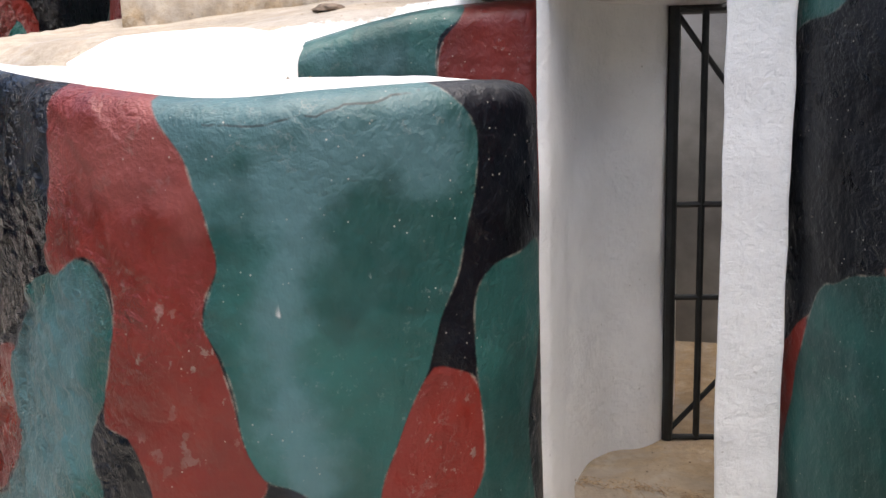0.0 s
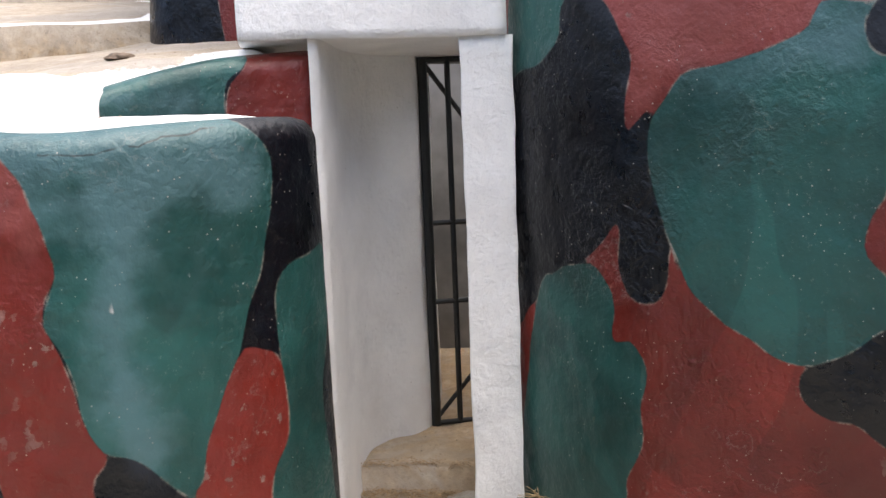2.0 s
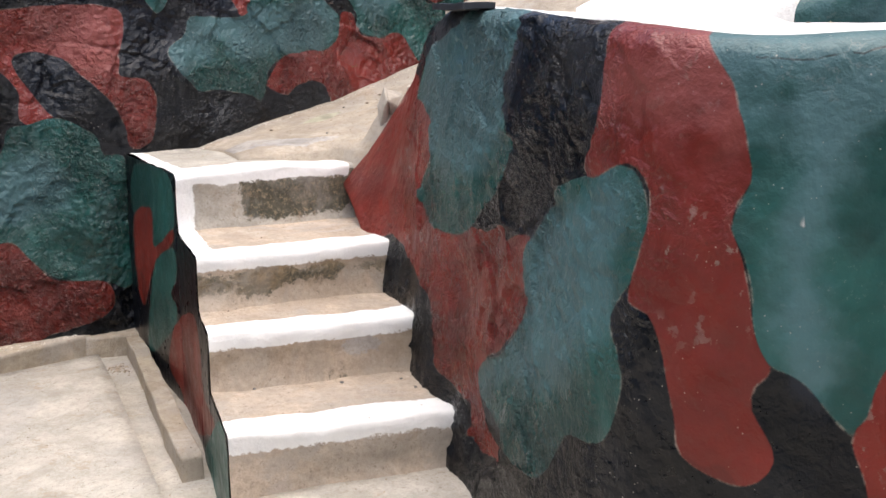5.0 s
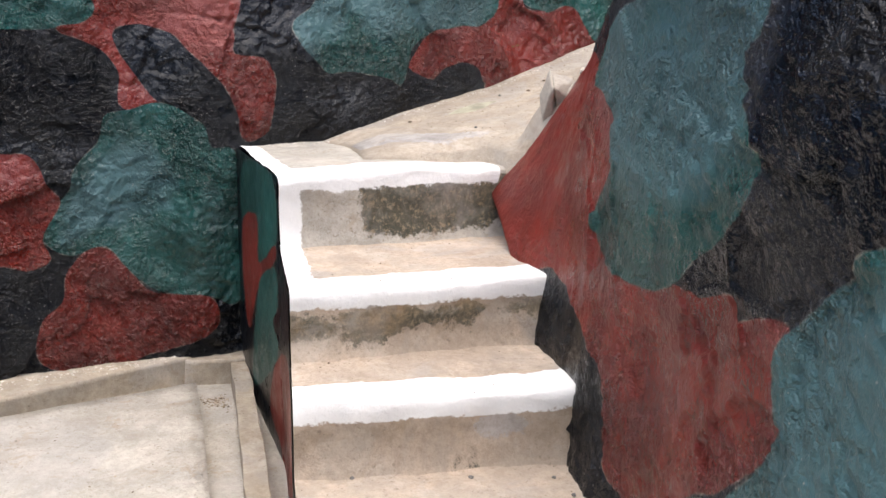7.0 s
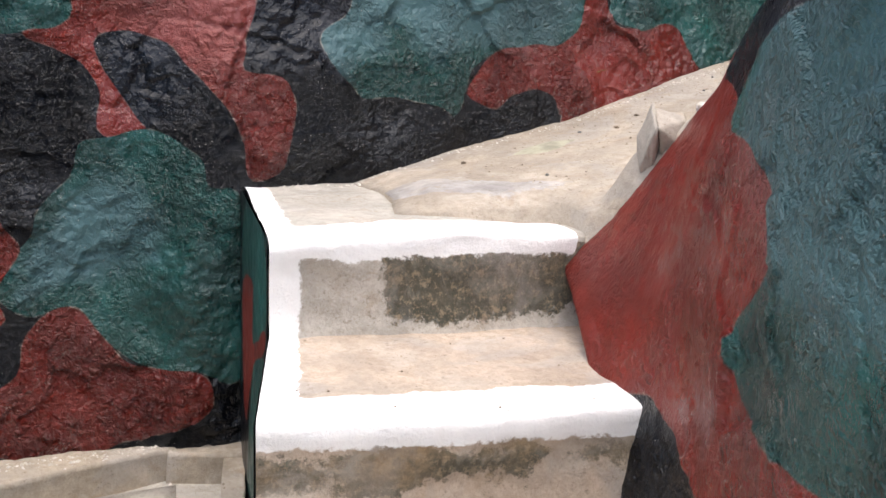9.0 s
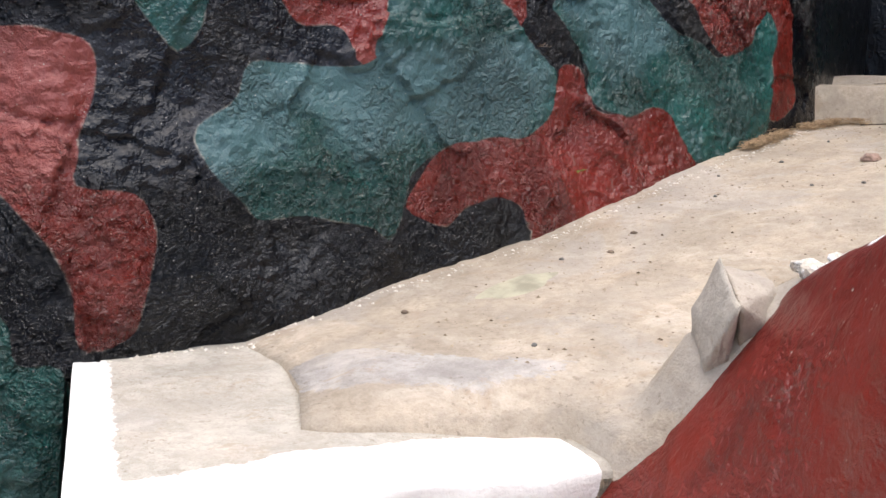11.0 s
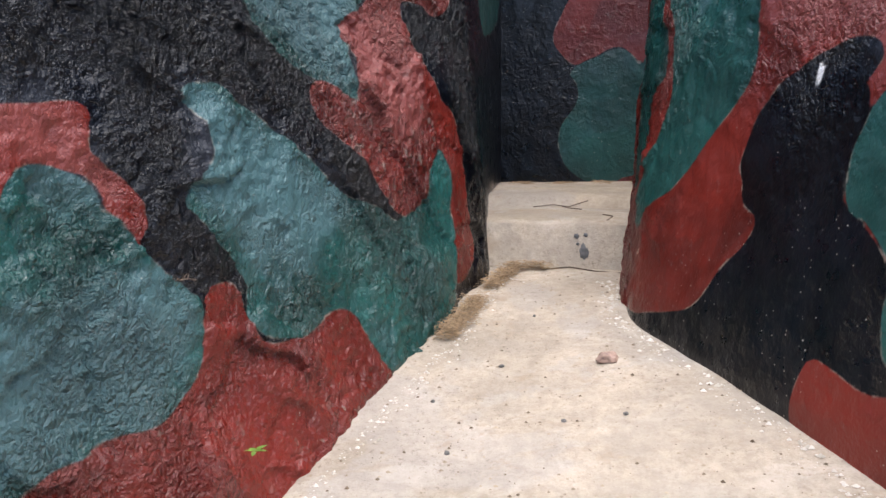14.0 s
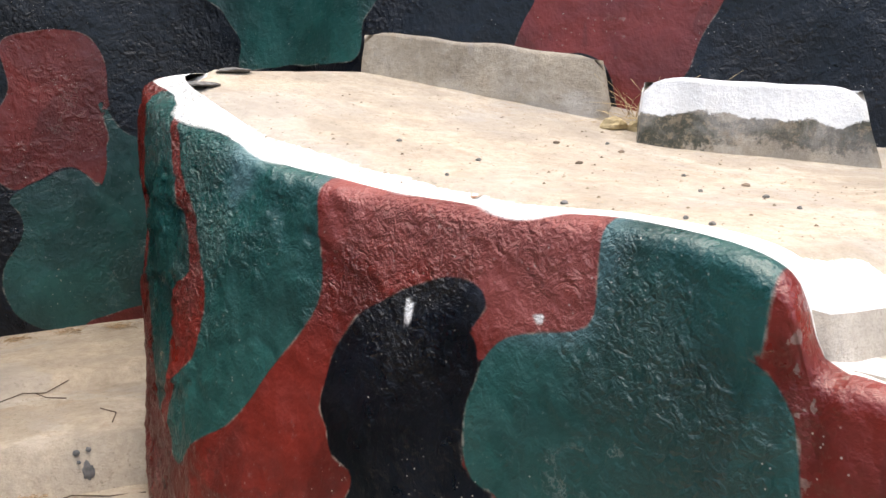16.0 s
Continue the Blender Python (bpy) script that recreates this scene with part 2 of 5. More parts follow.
# grey-white passage render, darkened so that its colour carries the passage's dimness
PASSAGE_SHADE = plain("shaded_inner_render", (0.22, 0.215, 0.21), 0.9, 0.3, 3)


# ---- shapes ----
def curve_through(points, closed, step=0.025):
    """A smooth even line through points of any number of coordinates."""
    p = np.array(points, float)
    n = len(p)
    spans = n if closed else n - 1
    out = []
    for i in range(spans):
        a, b, c, d = ((p[(i + k) % n] for k in (-1, 0, 1, 2)) if closed else (p[min(max(i + k, 0), n - 1)] for k in (-1, 0, 1, 2)))
        t = np.linspace(0, 1, 24, endpoint=False)[:, None]
        out.append(0.5 * (2 * b + (c - a) * t + (2 * a - 5 * b + 4 * c - d) * t ** 2 + (3 * b - a - 3 * c + d) * t ** 3))
    q = np.vstack(out + [p[:1] if closed else p[-1:]])
    run = np.concatenate([[0], np.cumsum(np.linalg.norm(np.diff(q[:, :2], axis=0), axis=1))])
    s = np.linspace(0, run[-1], max(3, int(run[-1] / step) + 1))
    return s, np.stack([np.interp(s, run, q[:, k]) for k in range(q.shape[1])], 1)


def straight_line(points, step):
    """A closed line of straight stretches, cut into even pieces."""
    out = []
    for a, b in zip(points, points[1:] + points[:1]):
        n = max(1, int(math.dist(a, b) / step))
        out += [(a[0] + (b[0] - a[0]) * k / n, a[1] + (b[1] - a[1]) * k / n) for k in range(n)]
    return np.array(out, float)


def depth_inside(pts, outline):
    """How far each 2D point lies inside a closed outline; outside it is negative."""
    x, y = pts[:, 0], pts[:, 1]
    inside = np.zeros(len(pts), bool)
    best = np.full(len(pts), 1e9)
    for (x0, y0), (x1, y1) in zip(outline, np.roll(outline, -1, 0)):
        dx, dy = x1 - x0, y1 - y0
        k = np.clip(((x - x0) * dx + (y - y0) * dy) / (dx * dx + dy * dy + 1e-12), 0, 1)
        best = np.minimum(best, (x - x0 - k * dx) ** 2 + (y - y0 - k * dy) ** 2)
        if y0 != y1:
            inside ^= ((y0 > y) != (y1 > y)) & (x < (x1 - x0) * (y - y0) / (y1 - y0) + x0)
    return np.where(inside, 1, -1) * np.sqrt(best)


BLOTS = {}
CRACKS = {"low_bank": ((1.80, 1.472), (1.86, 1.466), (2.02, 1.44), (2.15, 1.418), (2.27, 1.424))}


def blot(surface, colour, *points):
    """A field of paint on a surface: its outline as (metres along, height) points."""
    BLOTS.setdefault(surface, []).append((colour, points))


def wobble(p, scale, amp, seed):
    """A smooth random shift of 2D points."""
    out = np.empty_like(p)
    for i, (a, b) in enumerate(p):
        out[i, 0] = noise.noise((a * scale, b * scale, seed))
        out[i, 1] = noise.noise((a * scale, b * scale, seed + 40))
    return p + amp * out


def set_values(mesh, name, values):
    a = mesh.attributes.new(name, "FLOAT", "POINT")
    a.data.foreach_set("value", np.asarray(values, np.float32))


def paint(mesh, surface, s, z, base="black", white=None):
    """Lay the blots of a surface over one another as signed distances."""
    at = wobble(np.stack([s, z], 1), 9, 0.012, 3.0)
    d = {c: np.full(len(s), -9.0) for c in ("red", "green", "black", "white")}
    d[base][:] = 9.0
    chalk_sheen = np.full(len(s), -9.0)
    for colour, points in BLOTS.get(surface, ()):
        _, line = curve_through(points, True, 0.03)
        e = depth_inside(at, line[:-1])
        if colour == "chalk_sheen":
            chalk_sheen = np.maximum(chalk_sheen, e)
            continue
        for c in d:
            d[c] = np.maximum(d[c], e) if c == colour else np.minimum(d[c], -e)
    if white is not None:
        d["white"] = np.maximum(d["white"], white)
    for c in ("red", "green", "white"):
        set_values(mesh, "d_" + c, d[c])
    set_values(mesh, "d_chalk_sheen", chalk_sheen)
    crack = np.ones(len(s))
    if surface in CRACKS:
        a, h = zip(*CRACKS[surface])
        jag = np.array([0.009 * noise.noise((v * 16, 2.0, 5.0)) + 0.004 * noise.noise((v * 50, 7.0, 5.0)) for v in s])
        on = (s > a[0]) & (s < a[-1])
        crack[on] = (z - np.interp(s, a, h) - jag)[on]
    set_values(mesh, "d_crack", crack)


def smooth(mesh):
    mesh.polygons.foreach_set("use_smooth", np.ones(len(mesh.polygons), bool))


def lumps(x, y, z, size, amp, seed, hard=0.0):
    """Relief at a place: broad swells, and where it is hard rock tilted plates with broken edges and knobs."""
    v = Vector((x + seed, y, z))
    e = amp * (noise.noise(v / size) + 0.45 * noise.noise(v * 2.7 / size))
    if hard > 0:
        w = v + 0.07 * Vector((noise.noise(v * 5), noise.noise(v * 5 + Vector((5, 0, 0))), noise.noise(v * 5 + Vector((0, 5, 0)))))
        for scale, throw, lean in ((3.4, 0.015, 0.10), (7.5, 0.008, 0.09)):
            c = noise.voronoi(w * scale)[1][0]
            tilt = Vector((noise.noise(c * 3.1), noise.noise(c * 3.1 + Vector((9, 0, 0))), noise.noise(c * 3.1 + Vector((0, 9, 0)))))
            e += hard * (throw * noise.noise(c * 1.7) + lean * tilt.dot(w - c / scale))
        # thrown mortar: puffy lumps with creases between them, thick in some places and trowelled away in others
        thick = min(1.0, max(0.12, 0.55 + 1.5 * noise.noise(v * 1.9 + Vector((3, 1, 8)))))
        puff = abs(noise.noise(v * 15)) * 0.014 + abs(noise.noise(v * 31 + Vector((0, 4, 2)))) * 0.016
        e += hard * thick * (puff - 0.008)
    return e


def bank(name, base, top, surface, size=0.5, amp=0.03, lip=0.06, base_colour="black", white=None, step=0.025, bottom=-0.35, foot=None, bulge=0.0, label="", seed=0.0, calm=None, grit=0.15, zero=0.0, undercut=0.0):
    """A rough painted bank: its foot and its rim as lines, lofted, with a rounded lip. base: (x, y); top: (x, y, z)."""
    foot = foot or [bottom] * len(base)
    both = [(*b, *t, f) for b, t, f in zip(base, top, foot)]
    s, q = curve_through(both, False, step)
    s = s - zero
    n, tall = len(s), max(t[2] for t in top) - bottom
    k = int(tall / step)
    rows = np.concatenate([np.linspace(0, 1, k), 1 + np.linspace(0.25, 1, 4)])
    tangent = np.gradient(q[:, :2], axis=0)
    tangent /= np.linalg.norm(tangent, axis=1)[:, None] + 1e-9
    inward = np.stack([tangent[:, 1], -tangent[:, 0]], 1)
    verts, ss, zz, coarse = [], [], [], []
    for r in rows:
        v = min(r, 1.0)
        z = bottom * (1 - v) + q[:, 4] * v
        w = np.maximum(0, (z - q[:, 5]) / (q[:, 4] - q[:, 5]))[:, None]
        under = np.where(q[:, 5] > 0.3, np.clip(q[:, 5] - z, 0, 0.2), 0) * undercut
        xy = q[:, :2] * (1 - w) + q[:, 2:4] * w
        drop = np.clip(1 - (q[:, 4] - z) / lip, 0, 1)
        shift = lip * (1 - np.sqrt(np.maximum(0, 1 - drop ** 2))) if lip else 0 * z
        shift = shift - bulge * 4 * v * (1 - v) + under
        if r > 1:
            shift = shift + (r - 1) * 0.10
            z = z + 0.0 * z
        xy = xy + inward * np.asarray(shift)[:, None]
        for i in range(n):
            x, y, h = xy[i, 0], xy[i, 1], z[i]
            k = 1.0 if calm is None else calm(s[i], h)
            a = amp * k
            coarse.append(k * grit)
            e = lumps(x, y, h, size, a, seed, k * grit if grit > 0.2 else 0.0) * (1 - 0.8 * max(0, r - 0.97) / 0.6 if r > 0.97 else 1)
            verts.append((x - inward[i, 0] * e, y - inward[i, 1] * e, h + (0.3 * e if r > 0.97 else 0)))
        ss.append(s), zz.append(np.full(n, 0) + q[:, 4] * v + bottom * (1 - v) + (max(0, r - 1) * 0.10))
    faces = [(j * n + i, (j + 1) * n + i, (j + 1) * n + i + 1, j * n + i + 1) for j in range(len(rows) - 1) for i in range(n - 1)]
    mesh = bpy.data.meshes.new(name)
    mesh.from_pydata(verts, [], faces)
    ss, zz = np.concatenate(ss), np.concatenate(zz)
    set_values(mesh, "along", ss)
    set_values(mesh, "height", zz)
    set_values(mesh, "coarse", coarse)
    rim = np.tile(q[:, 4], len(rows))
    paint(mesh, surface, ss, zz, base_colour, None if white is None else zz - rim + white(ss))
    smooth(mesh)
    mesh.materials.append(CAMO)
    ob = new(name, mesh)
    tagged(ob, label, "wall", kind="structure")
    return ob


def sheet(name, outline, height, material, white=None, dirt=None, step=0.05, amp=0.008, thick=0.25, sink=0.0, bent=False, stains=(), side_tan=0.0, side_white=False, label="", category="floor"):
    """A floor of any outline: height(x, y) gives its top; its sides go down by thick."""
    from mathutils.geometry import delaunay_2d_cdt
    rim = curve_through(outline, True, step)[1][:-1] if bent else straight_line(outline, step)
    if np.sum(rim[:, 0] * np.roll(rim[:, 1], -1) - rim[:, 1] * np.roll(rim[:, 0], -1)) < 0:
        rim = rim[::-1]
    lo, hi = rim.min(0), rim.max(0)
    gx, gy = np.meshgrid(np.arange(lo[0], hi[0], step), np.arange(lo[1], hi[1], step))
    grid = np.stack([gx.ravel(), gy.ravel()], 1)
    grid = grid[depth_inside(grid, rim) > step * 0.6]
    pts = [Vector(p) for p in np.vstack([rim, grid])]
    n = len(rim)
    vs, _, fs, *_ = delaunay_2d_cdt(pts, [(i, (i + 1) % n) for i in range(n)], [], 1, 1e-5)
    flat = np.array([(v.x, v.y) for v in vs])
    tops = [(x, y, height(x, y) + amp * noise.noise((x * 2.2, y * 2.2, 1)) + 0.4 * amp * noise.noise((x * 9, y * 9, 2))) for x, y in flat]
    inside = depth_inside(flat, rim)
    tops = [(x, y, z - sink * max(0.0, 1 - e / 0.12)) for (x, y, z), e in zip(tops, inside)]
    verts, faces = tops[:], [tuple(f) for f in fs]
    m = len(verts)
    verts += [(x, y, z - thick) for x, y, z in tops[:n]]
    faces += [((i + 1) % n, i, m + i, m + (i + 1) % n) for i in range(n)]
    mesh = bpy.data.meshes.new(name)
    mesh.from_pydata(verts, [], faces)
    w = np.full(len(verts), -9.0)
    if white:
        w[:m] = [white(x, y, e) for (x, y), e in zip(flat, inside)]
        w[m:] = w[:n] if side_white else -9.0
    set_values(mesh, "d_white", w)
    g = np.full(len(verts), -9.0)
    if dirt:
        g[:m] = [dirt(x, y) for x, y in flat]
    set_values(mesh, "d_dirt", g)
    grey = np.full(len(verts), -9.0)
    for stain in stains:
        grey[:m] = np.maximum(grey[:m], depth_inside(flat, curve_through(stain, True, 0.03)[1][:-1]))
    set_values(mesh, "d_grey", grey)
    set_values(mesh, "has_grey", np.full(len(verts), 0.8))
    set_values(mesh, "tan", np.where(np.arange(len(verts)) < m, 0.0, side_tan))
    smooth(mesh)
    mesh.materials.append(material)
    return tagged(new(name, mesh), label, category, kind="structure")


def part(name, bm, material, parent=None, label=""):
    mesh = bpy.data.meshes.new(name)
    bm.to_mesh(mesh)
    bm.free()
    mesh.materials.append(material)
    ob = new(name, mesh)
    ob.parent = parent
    if label:
        ob["label"] = label
    return ob


def block(bm, lo, hi, turn=None, bevel=0.01, cuts=0, rough=0.0, seed=0.0):
    """A box with rounded, uneven edges, added to bm."""
    old = set(bm.verts)
    made = bmesh.ops.create_cube(bm, size=1.0)["verts"]
    size, mid = Vector(hi) - Vector(lo), (Vector(hi) + Vector(lo)) / 2
    bmesh.ops.scale(bm, vec=size, verts=made)
    edges = list({e for v in made for e in v.link_edges})
    if cuts:
        bmesh.ops.subdivide_edges(bm, edges=edges, cuts=cuts, use_grid_fill=True)
    elif bevel:
        bmesh.ops.bevel(bm, geom=edges, offset=bevel, segments=2, affect="EDGES", profile=0.6)
    made = [v for v in bm.verts if v not in old]
    for v in made:
        v.co += mid
        if turn is not None:
            v.co = turn @ v.co
        if rough:
            v.co += rough * noise.noise_vector(v.co * 6 + Vector((seed, 0, 0)))
    return made


def rod(bm, a, b, r, sides=8):
    """A straight bar from a to b."""
    a, b = Vector(a), Vector(b)
    m = Matrix.Translation((a + b) / 2) @ (b - a).to_track_quat("Z", "Y").to_matrix().to_4x4()
    bmesh.ops.create_cone(bm, cap_ends=True, segments=sides, radius1=r, radius2=r, depth=(b - a).length, matrix=m)


# ---- paint fields ----
# end of the low bank by the stairs
blot("low_bank", "red", (4.45, 0.4), (6.3, 0.4), (6.3, 1.7), (5.2, 1.7), (4.6, 1.6), (4.7, 1.3), (4.5, 0.9))
# low bank
blot("low_bank", "red", (4.67, 1.34), (4.24, 1.21), (4.04, 1.07), (4.16, 0.88), (3.97, 0.78), (3.63, 0.8), (3.45, 0.85), (3.39, 0.82), (3.27, 0.84), (3.07, 0.91), (3.06, 0.82), (3.08, 0.7), (3.12, 0.61), (3.26, 0.5), (3.4, 0.4), (3.4, 0.3), (3.31, 0.21), (3.16, 0.16), (3.47, 0.1), (3.52, 0.21), (3.85, 0.25), (3.86, 0.38), (4, 0.49), (4.31, 0.55), (4.54, 0.62), (4.85, 0.62), (5.14, 0.69), (5.44, 0.79), (5.22, 0.9), (4.98, 1.11), (4.89, 1.25))
blot("low_bank", "red", (5.26, 0.71), (5.4, 0.85), (5.03, 1.08), (4.75, 1.25), (4.77, 1.31), (4.29, 1.19), (4.17, 1.02), (4.3, 0.84), (4.22, 0.77), (4.03, 0.76), (3.74, 0.79), (3.6, 0.86), (3.44, 0.84), (3.27, 0.9), (3.24, 0.88), (3.22, 0.78), (3.15, 0.7), (3.84, 0.32), (3.92, 0.46), (4.12, 0.53), (4.36, 0.59), (4.57, 0.63), (4.84, 0.64), (5.12, 0.66))
blot("low_bank", "red", (5.34, 0.86), (5.12, 1.07), (5.31, 1.38), (5.21, 1.44), (4.94, 1.51), (4.77, 1.58), (4.93, 1.52), (4.75, 1.26), (4.66, 1.19), (4.44, 1.2), (4.37, 1.15), (4.36, 1.08), (4.4, 0.98), (5.08, 0.69), (5.21, 0.65), (5.4, 0.72), (5.45, 0.79))
blot("low_bank", "green", (3.92, 1.51), (3.28, 1.72), (3.26, 1.43), (3.35, 1.33), (3.23, 1.2), (3.23, 1.08), (3.41, 0.94), (3.63, 0.8), (3.97, 0.78), (4.16, 0.88), (4.04, 1.07), (4.27, 1.21), (4.5, 1.27), (4.34, 1.44))
blot("low_bank", "green", (2.65, 1.15), (2.57, 1.17), (2.51, 1.14), (2.48, 1.05), (2.5, 0.92), (2.57, 0.81), (2.54, 0.72), (2.52, 0.65), (2.54, 0.52), (2.59, 0.47), (2.71, 0.45), (2.8, 0.33), (2.89, 0.25), (3.04, 0.23), (3.21, 0.27), (3.4, 0.3), (3.41, 0.4), (3.23, 0.5), (3.11, 0.62), (3.08, 0.72), (3.1, 0.85), (3.02, 0.94), (2.9, 1.04), (2.88, 1.08))
blot("low_bank", "red", (2.65, 1.67), (2.46, 1.65), (2.3, 1.63), (2.3, 1.35), (2.27, 1.26), (2.25, 1.18), (2.28, 1.08), (2.25, 0.99), (2.22, 0.9), (2.2, 0.83), (2.16, 0.77), (2.19, 0.73), (2.2, 0.67), (2.14, 0.58), (2.17, 0.52), (2.23, 0.5), (2.31, 0.51), (2.36, 0.55), (2.38, 0.66), (2.41, 0.75), (2.45, 0.83), (2.51, 0.86), (2.49, 0.99), (2.48, 1.11), (2.53, 1.17), (2.58, 1.17), (2.67, 1.13), (2.74, 1.14), (2.69, 1.25), (2.67, 1.39))
blot("low_bank", "green", (2.3, 1.63), (0.78, 1.69), (0.37, 1.52), (0.2, 1.55), (1.71, 1.65), (1.68, 1.38), (1.71, 1.25), (1.75, 1.12), (1.8, 1.02), (1.83, 0.96), (1.88, 0.85), (1.92, 0.77), (1.95, 0.7), (1.98, 0.65), (2.02, 0.68), (2.08, 0.74), (2.14, 0.77), (2.16, 0.77), (2.2, 0.83), (2.22, 0.92), (2.25, 1.01), (2.28, 1.06), (2.25, 1.18), (2.27, 1.26), (2.3, 1.35))
blot("low_bank", "red", (1.82, 0.96), (1.76, 0.95), (1.71, 0.92), (1.69, 0.84), (1.7, 0.73), (1.76, 0.64), (1.77, 0.53), (1.75, 0.44), (1.53, 0.39), (1.54, 0.31), (1.61, 0.28), (1.89, 0.36), (1.93, 0.5), (1.98, 0.64), (1.95, 0.7), (1.91, 0.8), (1.86, 0.9))
blot("low_bank", "green", (1.48, 1.17), (1.47, 1.02), (1.55, 0.8), (1.53, 0.6), (1.53, 0.39), (1.75, 0.44), (1.77, 0.53), (1.76, 0.64), (1.7, 0.73), (1.69, 0.84), (1.71, 0.94), (1.71, 1.03), (1.68, 1.12), (1.59, 1.15))
# door wall
blot("door_wall", "green", (0.04, 1.88), (0.32, 1.84), (0.29, 1.7), (0.19, 1.63), (0.03, 1.58))
blot("door_wall", "black", (0.03, 1.58), (0.19, 1.63), (0.29, 1.7), (0.32, 1.81), (0.46, 1.8), (0.54, 1.68), (0.56, 1.6), (0.54, 1.47), (0.55, 1.41), (0.62, 1.47), (0.61, 1.34), (0.64, 1.2), (0.67, 1.08), (0.66, 0.95), (0.6, 0.92), (0.54, 0.94), (0.51, 1.06), (0.51, 1.15), (0.41, 1.05), (0.25, 0.98), (0.11, 0.85), (0.01, 0.79), (0.01, 1.3))
blot("door_wall", "green", (0.14, 0.87), (0.25, 0.98), (0.39, 1.02), (0.47, 0.97), (0.49, 0.9), (0.49, 0.8), (0.56, 0.8), (0.6, 0.73), (0.59, 0.62), (0.59, 0.49), (0.54, 0.37), (0.49, 0.27), (0.01, 0.11))
blot("door_wall", "green", (1.05, 1.73), (1.17, 1.71), (1.22, 1.68), (1.22, 1.27), (1.18, 1.19), (1.17, 1.1), (1.24, 1.02), (1.24, 0.88), (1.14, 0.83), (1.02, 0.79), (0.9, 0.85), (0.81, 0.9), (0.74, 0.97), (0.68, 1.08), (0.64, 1.2), (0.61, 1.31), (0.62, 1.42), (0.69, 1.55), (0.8, 1.59), (0.89, 1.61), (1.01, 1.65))
blot("door_wall", "black", (1.16, 1.66), (1.19, 1.71), (1.29, 1.73), (1.31, 1.6), (1.2, 1.58), (1.17, 1.6))
blot("door_wall", "black", (1.02, 0.74), (1.04, 0.79), (1.14, 0.83), (1.22, 0.9), (1.34, 0.95), (1.37, 0.55), (1.24, 0.59), (1.17, 0.65), (1.1, 0.65), (1.04, 0.69))
# rock wall
blot("rock_wall", "green", (2.48, 1.58), (3.03, 1.62), (3.01, 1.45), (2.84, 1.39), (2.64, 1.38), (2.47, 1.4))
blot("rock_wall", "red", (2.84, 1.39), (3.01, 1.45), (3.04, 1.62), (3.62, 1.65), (3.63, 1.39), (3.61, 1.29), (3.77, 1.27), (3.81, 1.17), (3.77, 1), (3.72, 0.91), (3.62, 0.91), (3.61, 1.05), (3.52, 1.19), (3.39, 1.32), (3.31, 1.39), (3.17, 1.42), (3.09, 1.36), (3.16, 1.23), (3.24, 1.1), (3.3, 1.05), (3.21, 1.03), (3.1, 1.06), (3.11, 1.18), (3.07, 1.27), (2.96, 1.34))
blot("rock_wall", "green", (3.03, 1.01), (3.14, 1.04), (3.3, 1.07), (3.44, 0.99), (3.49, 0.88), (3.6, 0.81), (3.6, 0.16), (3.42, 0.18), (3.25, 0.18), (3.11, 0.29), (2.99, 0.42), (2.85, 0.38), (2.73, 0.46), (2.74, 0.56), (2.85, 0.68), (2.89, 0.79), (3, 0.9))
blot("rock_wall", "red", (2.42, 0.87), (2.58, 0.85), (2.69, 0.84), (2.76, 0.72), (2.81, 0.63), (2.76, 0.53), (2.73, 0.46), (2.76, 0.37), (2.67, 0.33), (2.56, 0.37), (2.4, 0.37))
blot("rock_wall", "red", (2.98, 0.42), (3.11, 0.29), (3.22, 0.18), (3.42, 0.18), (3.49, 0.11), (3.48, 0.01), (3.29, -0.08), (3.04, -0.14), (2.81, -0.15), (2.69, -0.08), (2.68, 0.01), (2.71, 0.1), (2.8, 0.19), (2.84, 0.33))
blot("rock_wall", "red", (4.16, 1.84), (4.23, 1.9), (4.32, 1.99), (4.93, 2.09), (4.96, 2), (5.03, 1.93), (5.06, 1.86), (5.03, 1.8), (4.99, 1.88), (4.95, 1.95), (4.85, 1.96), (4.76, 1.91), (4.69, 1.86), (4.56, 1.86), (4.52, 1.8), (4.51, 1.71), (4.46, 1.65), (4.41, 1.65), (4.39, 1.72), (4.36, 1.75), (4.26, 1.74), (4.19, 1.78))
blot("rock_wall", "green", (3.68, 1.92), (4.2, 2), (4.16, 1.88), (4.05, 1.83), (3.97, 1.8), (3.94, 1.7), (3.88, 1.64), (3.81, 1.68), (3.75, 1.76), (3.71, 1.83))
blot("rock_wall", "green", (4.07, 1.62), (4.21, 1.63), (4.36, 1.63), (4.49, 1.67), (4.54, 1.79), (4.58, 1.84), (4.96, 1.89), (5.06, 1.79), (5.17, 1.69), (5.17, 1.58), (5.1, 1.48), (4.93, 1.45), (4.81, 1.44), (4.72, 1.4), (4.59, 1.33), (4.56, 1.26), (4.53, 1.19), (4.49, 1.14), (4.43, 1.17), (4.33, 1.19), (4.23, 1.21), (4.1, 1.2), (4.04, 1.26), (3.97, 1.33), (3.92, 1.42), (3.97, 1.47), (4.04, 1.52))
blot("rock_wall", "green", (4.53, 1.85), (4.58, 1.86), (4.69, 1.86), (4.74, 1.9), (4.78, 1.96), (4.87, 1.97), (4.95, 1.94), (4.99, 1.87), (5.03, 1.81), (5.06, 1.73), (5.18, 1.69), (5.19, 1.59), (5.16, 1.52), (5.05, 1.45), (4.91, 1.44), (4.81, 1.43), (4.73, 1.4), (4.56, 1.39), (4.48, 1.51), (4.48, 1.7), (4.51, 1.8))
